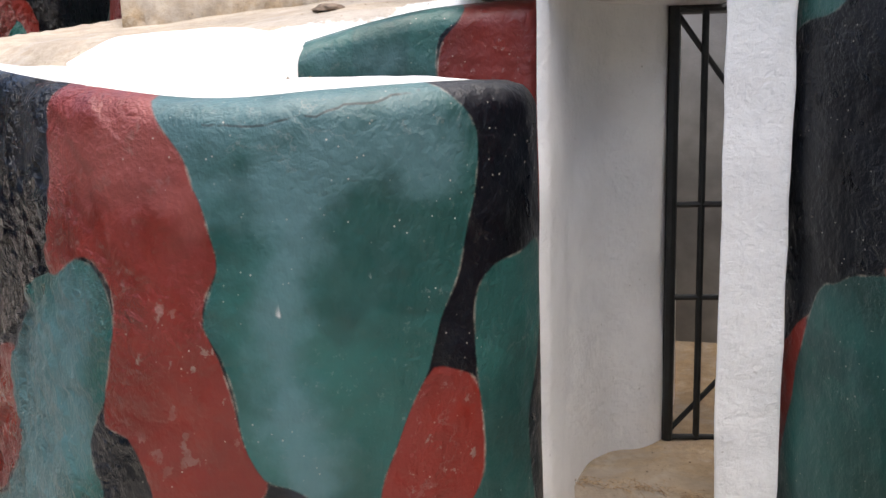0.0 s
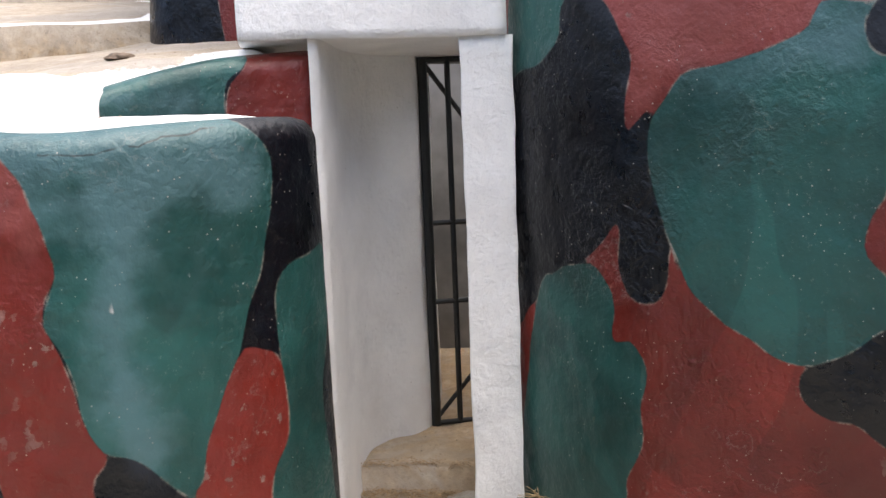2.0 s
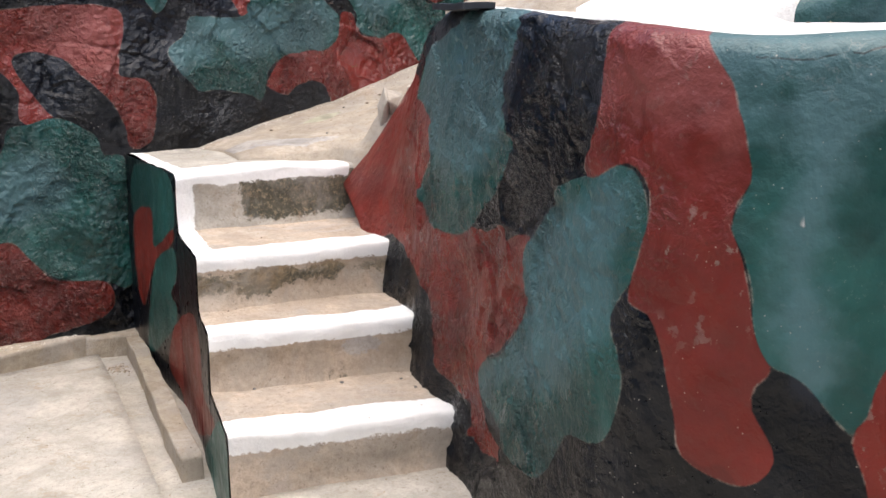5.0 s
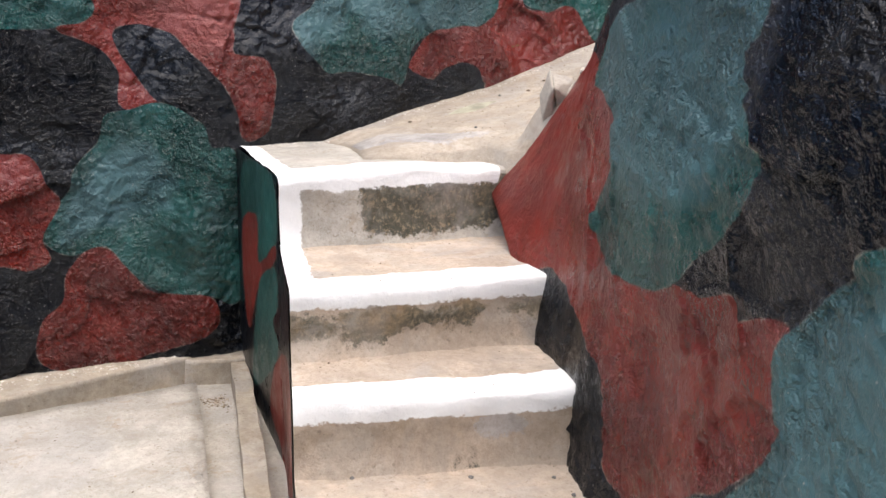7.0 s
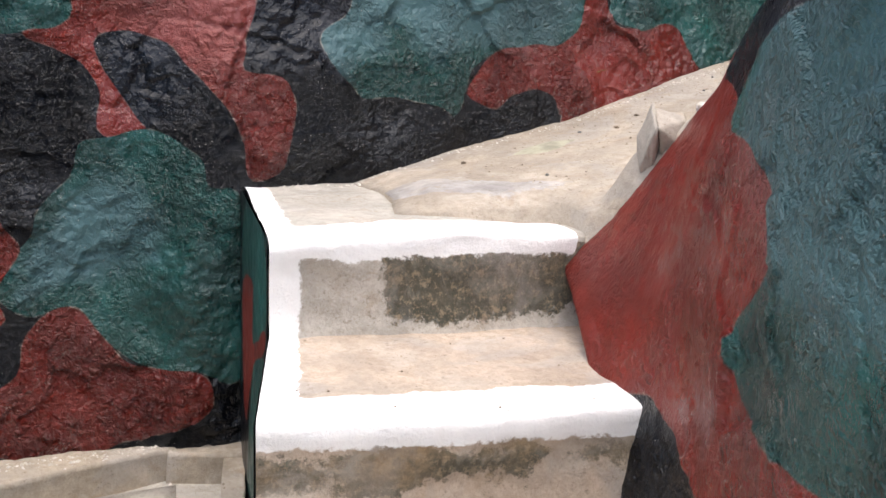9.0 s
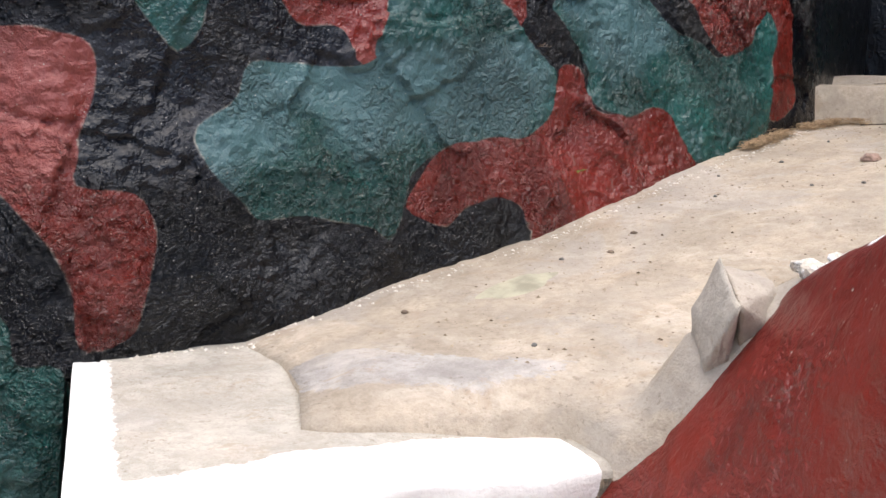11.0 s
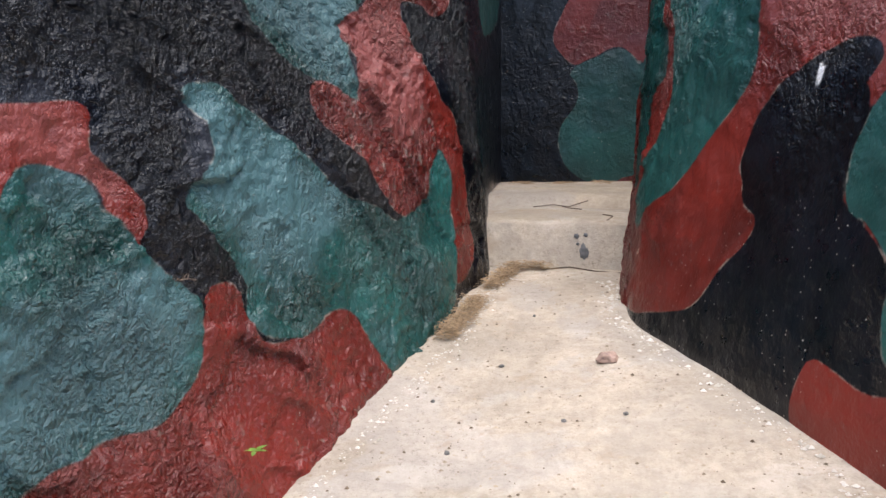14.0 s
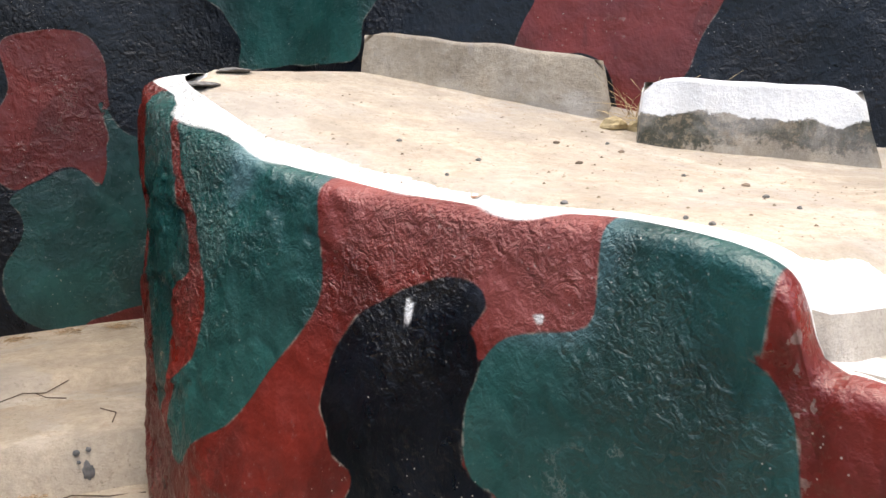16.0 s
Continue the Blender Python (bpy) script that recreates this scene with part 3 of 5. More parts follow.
blot("rock_wall", "red", (4.56, 1.23), (4.59, 1.29), (4.69, 1.38), (4.8, 1.43), (5.03, 1.45), (5.16, 1.52), (5.2, 1.65), (5.22, 1.7), (5.32, 1.69), (5.35, 1.62), (5.38, 1.55), (5.54, 1.55), (5.63, 1.59), (5.71, 1.59), (5.78, 1.53), (5.86, 1.37), (5.68, 1.32), (5.42, 1.23), (5.22, 1.15), (5.1, 1.1), (5, 1.07), (5.03, 1.15), (5.01, 1.22), (4.95, 1.25), (4.85, 1.25), (4.74, 1.21), (4.69, 1.17), (4.62, 1.19))
blot("rock_wall", "green", (5.22, 2.13), (5.35, 2.16), (5.42, 2.12), (5.56, 2.05), (5.7, 1.97), (5.8, 1.9), (5.93, 1.84), (6.1, 1.8), (6.28, 1.89), (6.39, 2), (6.49, 1.99), (6.48, 1.85), (6.45, 1.69), (6.38, 1.54), (6.12, 1.43), (5.89, 1.38), (5.82, 1.45), (5.77, 1.55), (5.67, 1.58), (5.56, 1.54), (5.4, 1.56), (5.35, 1.61), (5.36, 1.69), (5.29, 1.78), (5.2, 1.86), (5.18, 1.9), (5.28, 2), (5.28, 2.06))
blot("rock_wall", "green", (5.57, 2.44), (6.18, 2.56), (6.01, 2.4), (5.97, 2.32), (5.97, 2.23), (5.96, 2.16), (5.86, 2.17), (5.75, 2.21), (5.66, 2.25), (5.58, 2.32), (5.55, 2.37))
blot("rock_wall", "red", (6.01, 2.42), (6.13, 2.47), (6.3, 2.59), (6.67, 2.64), (6.67, 2.53), (6.56, 2.48), (6.47, 2.51), (6.36, 2.5), (6.34, 2.41), (6.39, 2.29), (6.48, 2.18), (6.56, 2.13), (6.62, 2), (6.61, 1.81), (6.65, 1.7), (6.63, 1.64), (6.48, 1.56), (6.38, 1.58), (6.4, 1.68), (6.43, 1.8), (6.48, 1.93), (6.44, 2.02), (6.37, 1.96), (6.25, 1.84), (6.14, 1.8), (6.09, 1.81), (5.98, 1.87), (5.93, 1.97), (5.83, 2.03), (5.75, 2.09), (5.73, 2.15), (5.76, 2.2), (5.84, 2.19), (5.94, 2.16), (5.96, 2.17), (6, 2.28), (5.96, 2.35))
blot("rock_wall", "green", (7.01, 2.83), (7.92, 3.09), (8.13, 2.73), (7.52, 2.53), (7.21, 2.64))
# back wall
blot("back_wall", "red", (0.57, 3.11), (0.92, 3.11), (0.97, 2.73), (0.99, 2.48), (0.9, 2.46), (0.79, 2.56), (0.62, 2.5), (0.54, 2.47), (0.44, 2.6), (0.49, 2.77), (0.57, 2.9))
blot("back_wall", "green", (0.54, 2.45), (0.79, 2.55), (0.9, 2.46), (0.96, 2.68), (1.07, 2.51), (1.09, 1.84), (0.86, 1.85), (0.61, 1.87), (0.49, 1.97), (0.47, 2.12), (0.57, 2.28), (0.56, 2.38))
blot("back_wall", "green", (1.42, 3.38), (2.3, 3.26), (2.25, 3.08), (2.19, 2.93), (1.82, 2.95), (1.56, 2.96), (1.56, 3.09), (1.49, 3.21))
blot("back_wall", "green", (0.92, 2.85), (1.01, 2.71), (1.09, 2.66), (1.19, 2.48), (1.14, 1.85), (1.07, 1.87), (0.96, 2.03), (1, 2.46))
blot("back_wall", "red", (2.87, 2.88), (2.97, 3.1), (3, 3.18), (3.65, 3.11), (3.58, 2.88), (3.52, 2.75), (3.35, 2.63), (3.3, 2.58), (3.22, 2.83), (3.05, 2.88))
# stair side
blot("stair_side", "green", (0.25, 0.83), (0.88, 0.86), (0.91, 0.58), (0.54, 0.44), (0.54, 0.57), (0.14, 0.58))
blot("stair_side", "red", (0.18, 0.56), (0.54, 0.64), (0.54, 0.45), (0.9, 0.6), (0.9, 0.54), (0.53, 0.34), (0.26, 0.07), (0.14, 0.25))
blot("stair_side", "green", (0.53, 0.34), (0.9, 0.51), (0.93, 0.38), (0.81, 0.26), (0.91, 0.21), (0.8, 0.07), (0.32, -0.16))
blot("stair_side", "red", (1.36, 0.31), (1.53, 0.26), (1.62, 0.05), (1.99, 0.03), (1.14, -0.32), (0.9, -0.2), (0.72, -0.12), (0.91, 0.15))
blot("stair_side", "green", (2.08, 0.1), (2.3, 0.1), (2.32, -0.12), (1.88, -0.35), (1.44, -0.38))
# high bank
blot("high_bank", "green", (3.08, 2.84), (3.07, 2.83), (2.97, 2.8), (2.67, 2.68), (2.53, 2.63), (2.48, 2.31), (2.47, 2.21), (2.52, 2.12), (2.6, 2.04), (2.65, 1.96), (2.72, 1.89), (2.81, 1.84), (2.94, 1.76), (3.02, 1.9), (2.88, 2.03), (2.85, 2.19), (2.92, 2.38))
blot("high_bank", "black", (2.94, 1.5), (2.58, 1.55), (2.45, 1.67), (2.34, 1.81), (2.41, 1.87), (2.43, 1.98), (2.41, 2.09), (2.31, 2.17), (2.06, 2.15), (2.04, 2.05), (2.06, 1.95), (2.05, 1.88), (1.98, 1.83), (1.91, 1.78), (1.89, 1.71), (1.86, 1.58), (1.82, 1.55), (1.76, 1.55), (1.78, 1.51), (1.85, 1.49), (1.91, 1.49), (2, 1.51), (2.07, 1.52), (2.1, 1.41), (2.09, 1.33), (2.21, 1.33), (2.42, 1.39), (2.65, 1.41), (2.82, 1.45))
blot("high_bank", "black", (2.1, 2.25), (2.03, 2.24), (2.01, 2.2), (2.05, 2.15), (2.06, 2.1), (2.02, 2.08), (2.05, 2), (2.06, 1.93), (2.04, 1.87), (1.98, 1.83), (2.08, 1.74), (2.3, 1.74), (2.34, 1.8), (2.36, 1.86), (2.44, 1.93), (2.44, 2), (2.41, 2.1), (2.33, 2.18), (2.21, 2.23))
blot("high_bank", "green", (2.02, 2.09), (1.93, 2.15), (1.8, 2.15), (1.65, 2.14), (1.54, 1.67), (1.71, 1.57), (1.77, 1.56), (1.85, 1.55), (1.88, 1.63), (1.9, 1.77), (1.98, 1.84), (2.05, 1.9), (2.04, 2.01))
blot("high_bank", "green", (1.72, 2.14), (1.56, 2.16), (1.46, 2.08), (1.45, 1.8), (1.82, 1.68), (1.89, 1.77), (1.94, 1.83), (1.9, 1.98))
blot("high_bank", "green", (1.73, 2.53), (1.67, 2.52), (1.59, 2.5), (1.51, 2.48), (1.48, 2.46), (1.49, 2.18), (1.52, 2.14), (1.52, 2.07), (1.5, 2.01), (1.47, 1.96), (1.53, 1.93), (1.82, 1.87), (1.98, 1.84), (2.04, 1.88), (2.06, 1.97), (2.04, 2.04), (2.01, 2.09), (1.93, 2.15), (1.82, 2.16), (1.77, 2.18), (1.75, 2.25))
# terrace wall
blot("terrace_wall", "red", (1.98, 2.03), (2.07, 2.03), (2.06, 1.77), (2, 1.79))
# low bank
blot("low_bank", "chalk_sheen", (0.73, 1.72), (2.29, 1.34), (2.37, 1.31), (2.43, 1.27), (2.51, 1.25), (2.57, 1.31), (2.67, 1.31), (2.66, 1.42))
blot("low_bank", "chalk_sheen", (0.73, 1.72), (0.47, 1.56), (0.17, 1.56), (1.68, 1.65), (1.73, 1.33), (1.95, 1.31), (2.03, 1.24), (2.12, 1.21), (2.19, 1.25), (2.29, 1.34))
blot("low_bank", "chalk_sheen", (2.12, 1.26), (2.04, 1.24), (2.08, 1.08), (2.06, 0.93), (2.03, 0.78), (2.06, 0.72), (2.14, 0.82), (2.18, 0.96), (2.16, 1.11))
blot("low_bank", "chalk_sheen", (4.29, 1.49), (3.28, 1.72), (3.25, 1.34), (3.29, 1.17), (3.62, 1.01), (4, 1.02), (4.36, 1.23))
blot("low_bank", "chalk_sheen", (3.07, 0.92), (2.83, 1.02), (2.6, 1.14), (2.555, 1.1), (2.565, 0.82), (2.66, 0.7), (2.74, 0.56), (2.92, 0.53), (3.38, 0.32), (3.38, 0.41), (3.11, 0.62))
blot("low_bank", "black", (4.61, 0.61), (4.45, 0.61), (4.28, 0.58), (4.12, 0.54), (3.99, 0.51), (3.92, 0.46), (3.93, 0.36), (3.86, 0.29), (3.99, 0.21), (4.02, 0.35), (4.07, 0.42), (4.34, 0.46), (4.5, 0.53))
# rock wall
blot("rock_wall", "chalk_sheen", (3.22, 1.64), (3.74, 1.68), (3.71, 1.58), (3.61, 1.52), (3.61, 1.35), (3.5, 1.27), (3.42, 1.26), (3.34, 1.34), (3.21, 1.41))
blot("rock_wall", "chalk_sheen", (3.91, 1.45), (4.07, 1.62), (4.5, 1.69), (5.09, 1.76), (5.18, 1.61), (4.99, 1.46), (4.6, 1.42), (4.38, 1.38), (4.26, 1.5), (4.04, 1.32), (3.96, 1.33))
blot("rock_wall", "chalk_sheen", (4.55, 2.07), (4.84, 2.12), (4.96, 2.01), (5.02, 1.94), (4.95, 1.87), (4.78, 1.96), (4.67, 1.87), (4.52, 1.86))
blot("rock_wall", "chalk_sheen", (5.24, 2.14), (5.37, 2.13), (5.7, 1.97), (5.84, 1.86), (5.61, 1.74), (5.42, 1.68), (5.33, 1.79), (5.2, 1.9))
blot("rock_wall", "chalk_sheen", (6.03, 2.42), (6.34, 2.49), (6.32, 2.35), (6.37, 2.2), (6.29, 2.05), (6.12, 2.08), (6.03, 2.14), (5.97, 2.29))
blot("rock_wall", "chalk_sheen", (5.58, 2.41), (6.06, 2.54), (5.97, 2.32), (5.95, 2.18), (5.75, 2.23), (5.66, 2.34))
blot("rock_wall", "chalk_sheen", (2.91, 0.69), (3.13, 0.87), (3.33, 0.7), (3.21, 0.59), (3.02, 0.52), (2.81, 0.46))
# door wall
blot("door_wall", "chalk_sheen", (0.46, 1.83), (1.05, 1.75), (1.01, 1.65), (0.82, 1.6), (0.69, 1.57), (0.62, 1.5), (0.57, 1.5), (0.55, 1.66))
blot("door_wall", "chalk_sheen", (1.02, 1.67), (1.19, 1.73), (1.24, 1.6), (1.12, 1.57), (0.84, 1.56), (0.9, 1.61))
# high bank
blot("high_bank", "chalk_sheen", (3.06, 2.83), (2.91, 2.77), (2.68, 2.68), (2.72, 2.44), (2.8, 2.46), (2.89, 2.76))
blot("high_bank", "chalk_sheen", (2.51, 2.63), (2.17, 2.57), (1.73, 2.53), (1.75, 2.24), (1.88, 2.15), (1.99, 2.16), (2.02, 2.27), (2.14, 2.27), (2.36, 2.33), (2.44, 2.36))
blot("high_bank", "white", (2.22, 2.21), (2.2, 2.21), (2.2, 2.17), (2.21, 2.14), (2.22, 2.14), (2.22, 2.17))
blot("high_bank", "white", (1.9, 2.19), (1.87, 2.19), (1.87, 2.17), (1.89, 2.17))
blot("high_bank", "green", (3.26, 2.9), (3.13, 2.86), (2.99, 2.46), (2.95, 2.24), (3.04, 2.18), (3.07, 1.92), (3.16, 1.88), (3.28, 2.35))
# back wall
blot("back_wall", "red", (0.79, 1.87), (0.94, 1.9), (1.1, 1.92), (1.09, 1.79), (0.79, 1.79))
for a, h, wide, high in ((1.94, 1.146, 0.005, 0.02), (2.11, 1.045, 0.005, 0.018), (2.008, 0.908, 0.005, 0.016), (2.123, 1.085, 0.003, 0.022), (2.284, 1.065, 0.006, 0.02)):
    blot("low_bank", "white", (a - wide, h - 0.3 * high), (a, h + high), (a + wide, h + 0.2 * high), (a + 0.4 * wide, h - high))
blot("low_bank", "white", (0.74, 1.3), (1.15, 1.3), (1.2, 1.7), (0.72, 1.7))
blot("low_bank", "black", (4.58, 0.63), (4.44, 0.6), (4.315, 0.55), (4.24, 0.49), (4.03, 0.465), (3.94, 0.33), (3.96, 0.2), (4.15, 0.12), (4.5, 0.2), (4.75, 0.4), (4.75, 0.56))
# the bay behind the low bank's rounded end
blot("low_bank", "green", (0.04, 1.2), (0.41, 1.2), (0.42, 1.57), (0.38, 1.7), (-0.02, 1.73), (0.0, 1.66), (0.07, 1.57))
blot("low_bank", "red", (-0.27, 1.2), (0.0, 1.2), (0.06, 1.5), (0.05, 1.6), (-0.01, 1.67), (-0.04, 1.8), (-0.27, 1.8))


# ---- banks and walls ----
def lerp(x, *pairs):
    return float(np.interp(x, [p[0] for p in pairs], [p[1] for p in pairs]))


# the low bank between the door and the stairs
bank("wall_low_bank",
     [(0.14, 3.14), (-0.2, 3.08), (-0.5, 3.04), (-0.62, 2.96), (-0.46, 2.88), (-0.2, 2.83), (0.04, 2.74), (0.12, 2.58), (0.02, 2.38), (-0.22, 2.21), (-0.5, 2.18), (-0.8, 2.27), (-1.12, 2.56), (-1.48, 2.93), (-1.8, 3.2), (-2.14, 3.55), (-2.46, 3.83), (-2.73, 4.09), (-2.9, 4.3)],
     [(0.12, 3.17, 1.71), (-0.2, 3.1, 1.68), (-0.51, 3.06, 1.6), (-0.65, 2.96, 1.495), (-0.46, 2.86, 1.485), (-0.2, 2.81, 1.49), (0.02, 2.74, 1.49), (0.1, 2.6, 1.49), (-0.02, 2.44, 1.49), (-0.25, 2.32, 1.48), (-0.5, 2.3, 1.47), (-0.8, 2.4, 1.5), (-1.1, 2.7, 1.53), (-1.5, 3.1, 1.58), (-1.78, 3.4, 1.6), (-2.08, 3.78, 1.55), (-2.3, 4.1, 1.37), (-2.46, 4.3, 1.25), (-2.62, 4.5, 1.0)],
     "low_bank", 0.55, 0.022, 0.06, foot=[-0.35] * 14 + [-0.2, 0.2, 0.6, 0.76, 0.78], zero=0.225, undercut=0.5, label="low rendered bank painted in red, green and black camouflage", seed=0.0,
     step=0.0115, white=lambda s: np.where(s > 4.5, 0.012 + 0.012 * np.sin(s * 31), np.where((s > 0.43) & (s < 0.95), 0.3, -0.005)), calm=lambda s, h: lerp(s, (2.2, 0.08), (2.45, 0.3), (2.7, 0.7), (3.1, 1.1), (4.3, 0.9), (4.75, 0.25), (5.6, 0.2)), grit=0.9)

# the high bank beside the ramp
bank("wall_high_bank",
     [(-1.3, 3.88), (-1.68, 4.5), (-1.98, 5.0), (-2.02, 5.1), (-2.05, 5.16), (-2.14, 5.36), (-2.33, 5.70), (-2.55, 6.08), (-2.7, 6.36), (-2.7, 6.72), (-2.66, 6.95), (-2.52, 7.2), (-2.44, 7.5), (-2.34, 7.9), (-2.2, 8.45)],
     [(-1.33, 3.98, 1.9), (-1.66, 4.5, 2.0), (-1.9, 5.0, 2.12), (-1.93, 5.1, 2.14), (-1.95, 5.16, 2.29), (-2.02, 5.44, 2.36), (-2.17, 5.78, 2.395), (-2.36, 6.15, 2.47), (-2.5, 6.48, 2.58), (-2.58, 6.85, 2.72), (-2.6, 7.0, 2.78), (-2.5, 7.2, 2.82), (-2.42, 7.5, 2.84), (-2.32, 7.9, 2.84), (-2.18, 8.45, 2.86)],
     "high_bank", 0.5, 0.022, 0.04, base_colour="red", foot=[1.4, 1.4, 1.4, 1.4, 1.4, 1.4, 1.42, 1.46, 1.5, 1.55, 1.6, 1.7, 1.7, 1.7, 1.7], label="high rendered bank painted in red, green and black camouflage", seed=5.0,
     white=lambda s: -0.005 + 0.012 * np.sin(s * 7) + 0.01 * np.sin(s * 17), calm=lambda s, h: min(1.3, 0.14 + 1.6 * max(0, h - 1.98) + lerp(s, (1.0, 0.5), (1.7, 0.0), (2.6, 0.0), (3.0, 0.6))), grit=0.75, step=0.0125)

# the rock wall along the ramp and the court
bank("wall_rock",
     [(-5.6, 0.6), (-5.0, 1.9), (-4.55, 2.85), (-4.25, 3.45), (-3.99, 3.8), (-3.72, 4.6), (-3.53, 5.2), (-3.38, 5.75), (-3.26, 6.2), (-3.19, 6.8), (-3.22, 7.1), (-3.29, 7.5), (-3.34, 8.4)],
     [(-5.9, 0.7, 3.0), (-5.3, 2.0, 3.0), (-4.85, 3.1, 3.0), (-4.5, 3.6, 3.0), (-4.25, 4.0, 3.0), (-4.0, 4.7, 3.0), (-3.9, 5.3, 3.0), (-3.8, 5.9, 3.0), (-3.7, 6.4, 3.0), (-3.42, 6.85, 3.3), (-3.38, 7.1, 3.9), (-3.36, 7.5, 4.2), (-3.34, 8.4, 4.2)],
     "rock_wall", grit=1.0, step=0.0105, foot=[-0.1, -0.1, -0.1, -0.1, 0.9, 0.94, 1.1, 1.32, 1.44, 1.55, 1.6, 1.75, 1.8], size=0.6, amp=0.045, lip=0.06, label="rough rock wall painted in red, green and black camouflage", seed=9.0,
     calm=lambda s, h: lerp(s, (0, 1.0), (6.3, 1.0), (6.9, 0.5), (7.4, 0.15), (8, 0.1)))

# the wall that closes the passage and backs the terrace
bank("wall_back",
     [(-3.5, 8.32), (-2.9, 8.34), (-2.2, 8.3), (-1.85, 8.0), (-1.65, 7.55), (-1.2, 7.15), (-0.8, 6.75), (-0.3, 6.3), (0.6, 5.7)],
     [(-3.5, 8.36, 4.8), (-2.9, 8.38, 4.8), (-2.2, 8.35, 4.8), (-1.8, 8.1, 4.8), (-1.55, 7.65, 4.8), (-1.1, 7.25, 4.8), (-0.7, 6.85, 4.8), (-0.2, 6.4, 4.8), (0.7, 5.8, 4.8)],
     "back_wall", 0.6, 0.012, 0.05, bottom=1.0, label="camouflage-painted wall closing the upper passage", seed=13.0)

# the wall behind the lower terrace
bank("wall_behind_terrace", [(-0.45, 5.6), (-0.5, 4.7), (-0.5, 4.15), (-0.4, 3.9), (-0.1, 3.72), (0.4, 3.6), (0.95, 3.5)],
     [(-0.42, 5.6, 3.0), (-0.47, 4.75, 3.0), (-0.47, 4.2, 3.0), (-0.37, 3.95, 3.0), (-0.08, 3.77, 3.0), (0.4, 3.65, 3.0), (0.95, 3.55, 3.0)],
     "terrace_wall", 0.5, 0.015, 0.05, bottom=1.74, label="camouflage-painted wall above the terrace", seed=17.0)

# the wall beside the door
bank("wall_beside_door", [(0.775, 3.22), (0.82, 3.02), (0.95, 2.74), (1.1, 2.58), (1.33, 2.36), (1.7, 2.02), (2.2, 1.5), (2.9, 0.6)],
     [(0.755, 3.22, 3.0), (0.82, 3.02, 3.0), (0.98, 2.78, 3.0), (1.14, 2.62, 3.0), (1.38, 2.4, 3.0), (1.75, 2.06, 3.0), (2.25, 1.54, 3.0), (2.95, 0.64, 3.0)],
     "door_wall", 0.6, 0.012, 0.05, base_colour="red", label="tall rendered wall in red, green and black camouflage", seed=21.0)


# ---- floors ----
def ramp_height(x, y):
    return lerp(y + 0.25 * (x + 3.2), (3.3, 0.91), (3.9, 0.925), (4.2, 0.95), (4.45, 0.99), (5.1, 1.125), (5.7, 1.31), (6.1, 1.41), (6.6, 1.52), (7.0, 1.56), (7.6, 1.58))


sheet("ground", [(-90, -90), (90, -90), (90, 90), (-90, 90)], lambda x, y: -0.26, COURT, step=6.0, amp=0.0, thick=0.5, label="flat earth and concrete ground around the place", category="ground")
sheet("floor_ramp", [(-4.05, 4.32), (-3.85, 4.22), (-3.61, 4.15), (-3.42, 4.03), (-3.24, 3.87), (-3.17, 3.9), (-3.02, 4.07), (-2.84, 4.22), (-2.7, 4.15), (-2.56, 4.17), (-2.44, 4.22), (-2.28, 4.16), (-2.0, 3.9), (-1.7, 3.85), (-1.4, 3.6), (-1.6, 4.6), (-1.85, 5.1), (-2.2, 5.75), (-2.6, 6.5), (-2.6, 7.05), (-3.0, 7.1), (-3.4, 7.1), (-3.5, 6.0), (-3.75, 5.0), (-3.98, 4.6)],
      lambda x, y: max(ramp_height(x, y) - lerp(x, (-3.8, 0.028), (-3.35, 0.0)) * lerp(y, (4.3, 1), (4.6, 0)), lerp(x, (-2.8, 0.83), (-2.66, 1.1), (-2.6, 1.15), (-2.45, 1.26), (-2.3, 1.33), (-2.0, 1.43), (-1.6, 1.55)) - 2.0 * max(0.0, 4.25 - y) * lerp(x, (-2.5, 1), (-2.35, 0)) if y < 4.6 else 0), RENDER,
      thick=0.5, step=0.04, sink=0.035, stains=[[(-3.55, 4.11), (-3.45, 4.19), (-3.2, 4.27), (-2.9, 4.36), (-2.97, 4.24), (-3.15, 4.1), (-3.34, 4.0)]], label="sloping cream concrete path with grey patches", category="path")
# the step at the top of the path
sheet("floor_passage", [(-3.45, 6.98), (-3.15, 7.0), (-2.85, 6.98), (-2.55, 6.95), (-2.4, 7.3), (-1.9, 8.0), (-1.9, 8.5), (-3.0, 8.5), (-3.5, 8.5), (-3.5, 7.6)],
      lambda x, y: lerp(y, (6.95, 1.72), (7.1, 1.745), (7.5, 1.77), (7.56, 1.82), (8.4, 1.86)), RENDER, thick=0.5, label="cream concrete step and landing before the back wall", category="step")


def lobe_height(x, y):
    return lerp(y - 0.1 * x, (2.2, 1.475), (2.6, 1.5), (2.9, 1.515), (3.1, 1.54), (3.5, 1.575)) + lerp(y, (2.85, 0), (2.95, 0.035), (3.06, 0.08), (3.4, 0.06)) * lerp(x, (-1.1, 0), (-0.65, 1))


def ledge_height(x, y):
    return lerp(x, (-1.9, 1.57), (-1.2, 1.585), (-0.8, 1.615), (-0.46, 1.66), (0.05, 1.70)) + 0.19 * (y - 3.12)


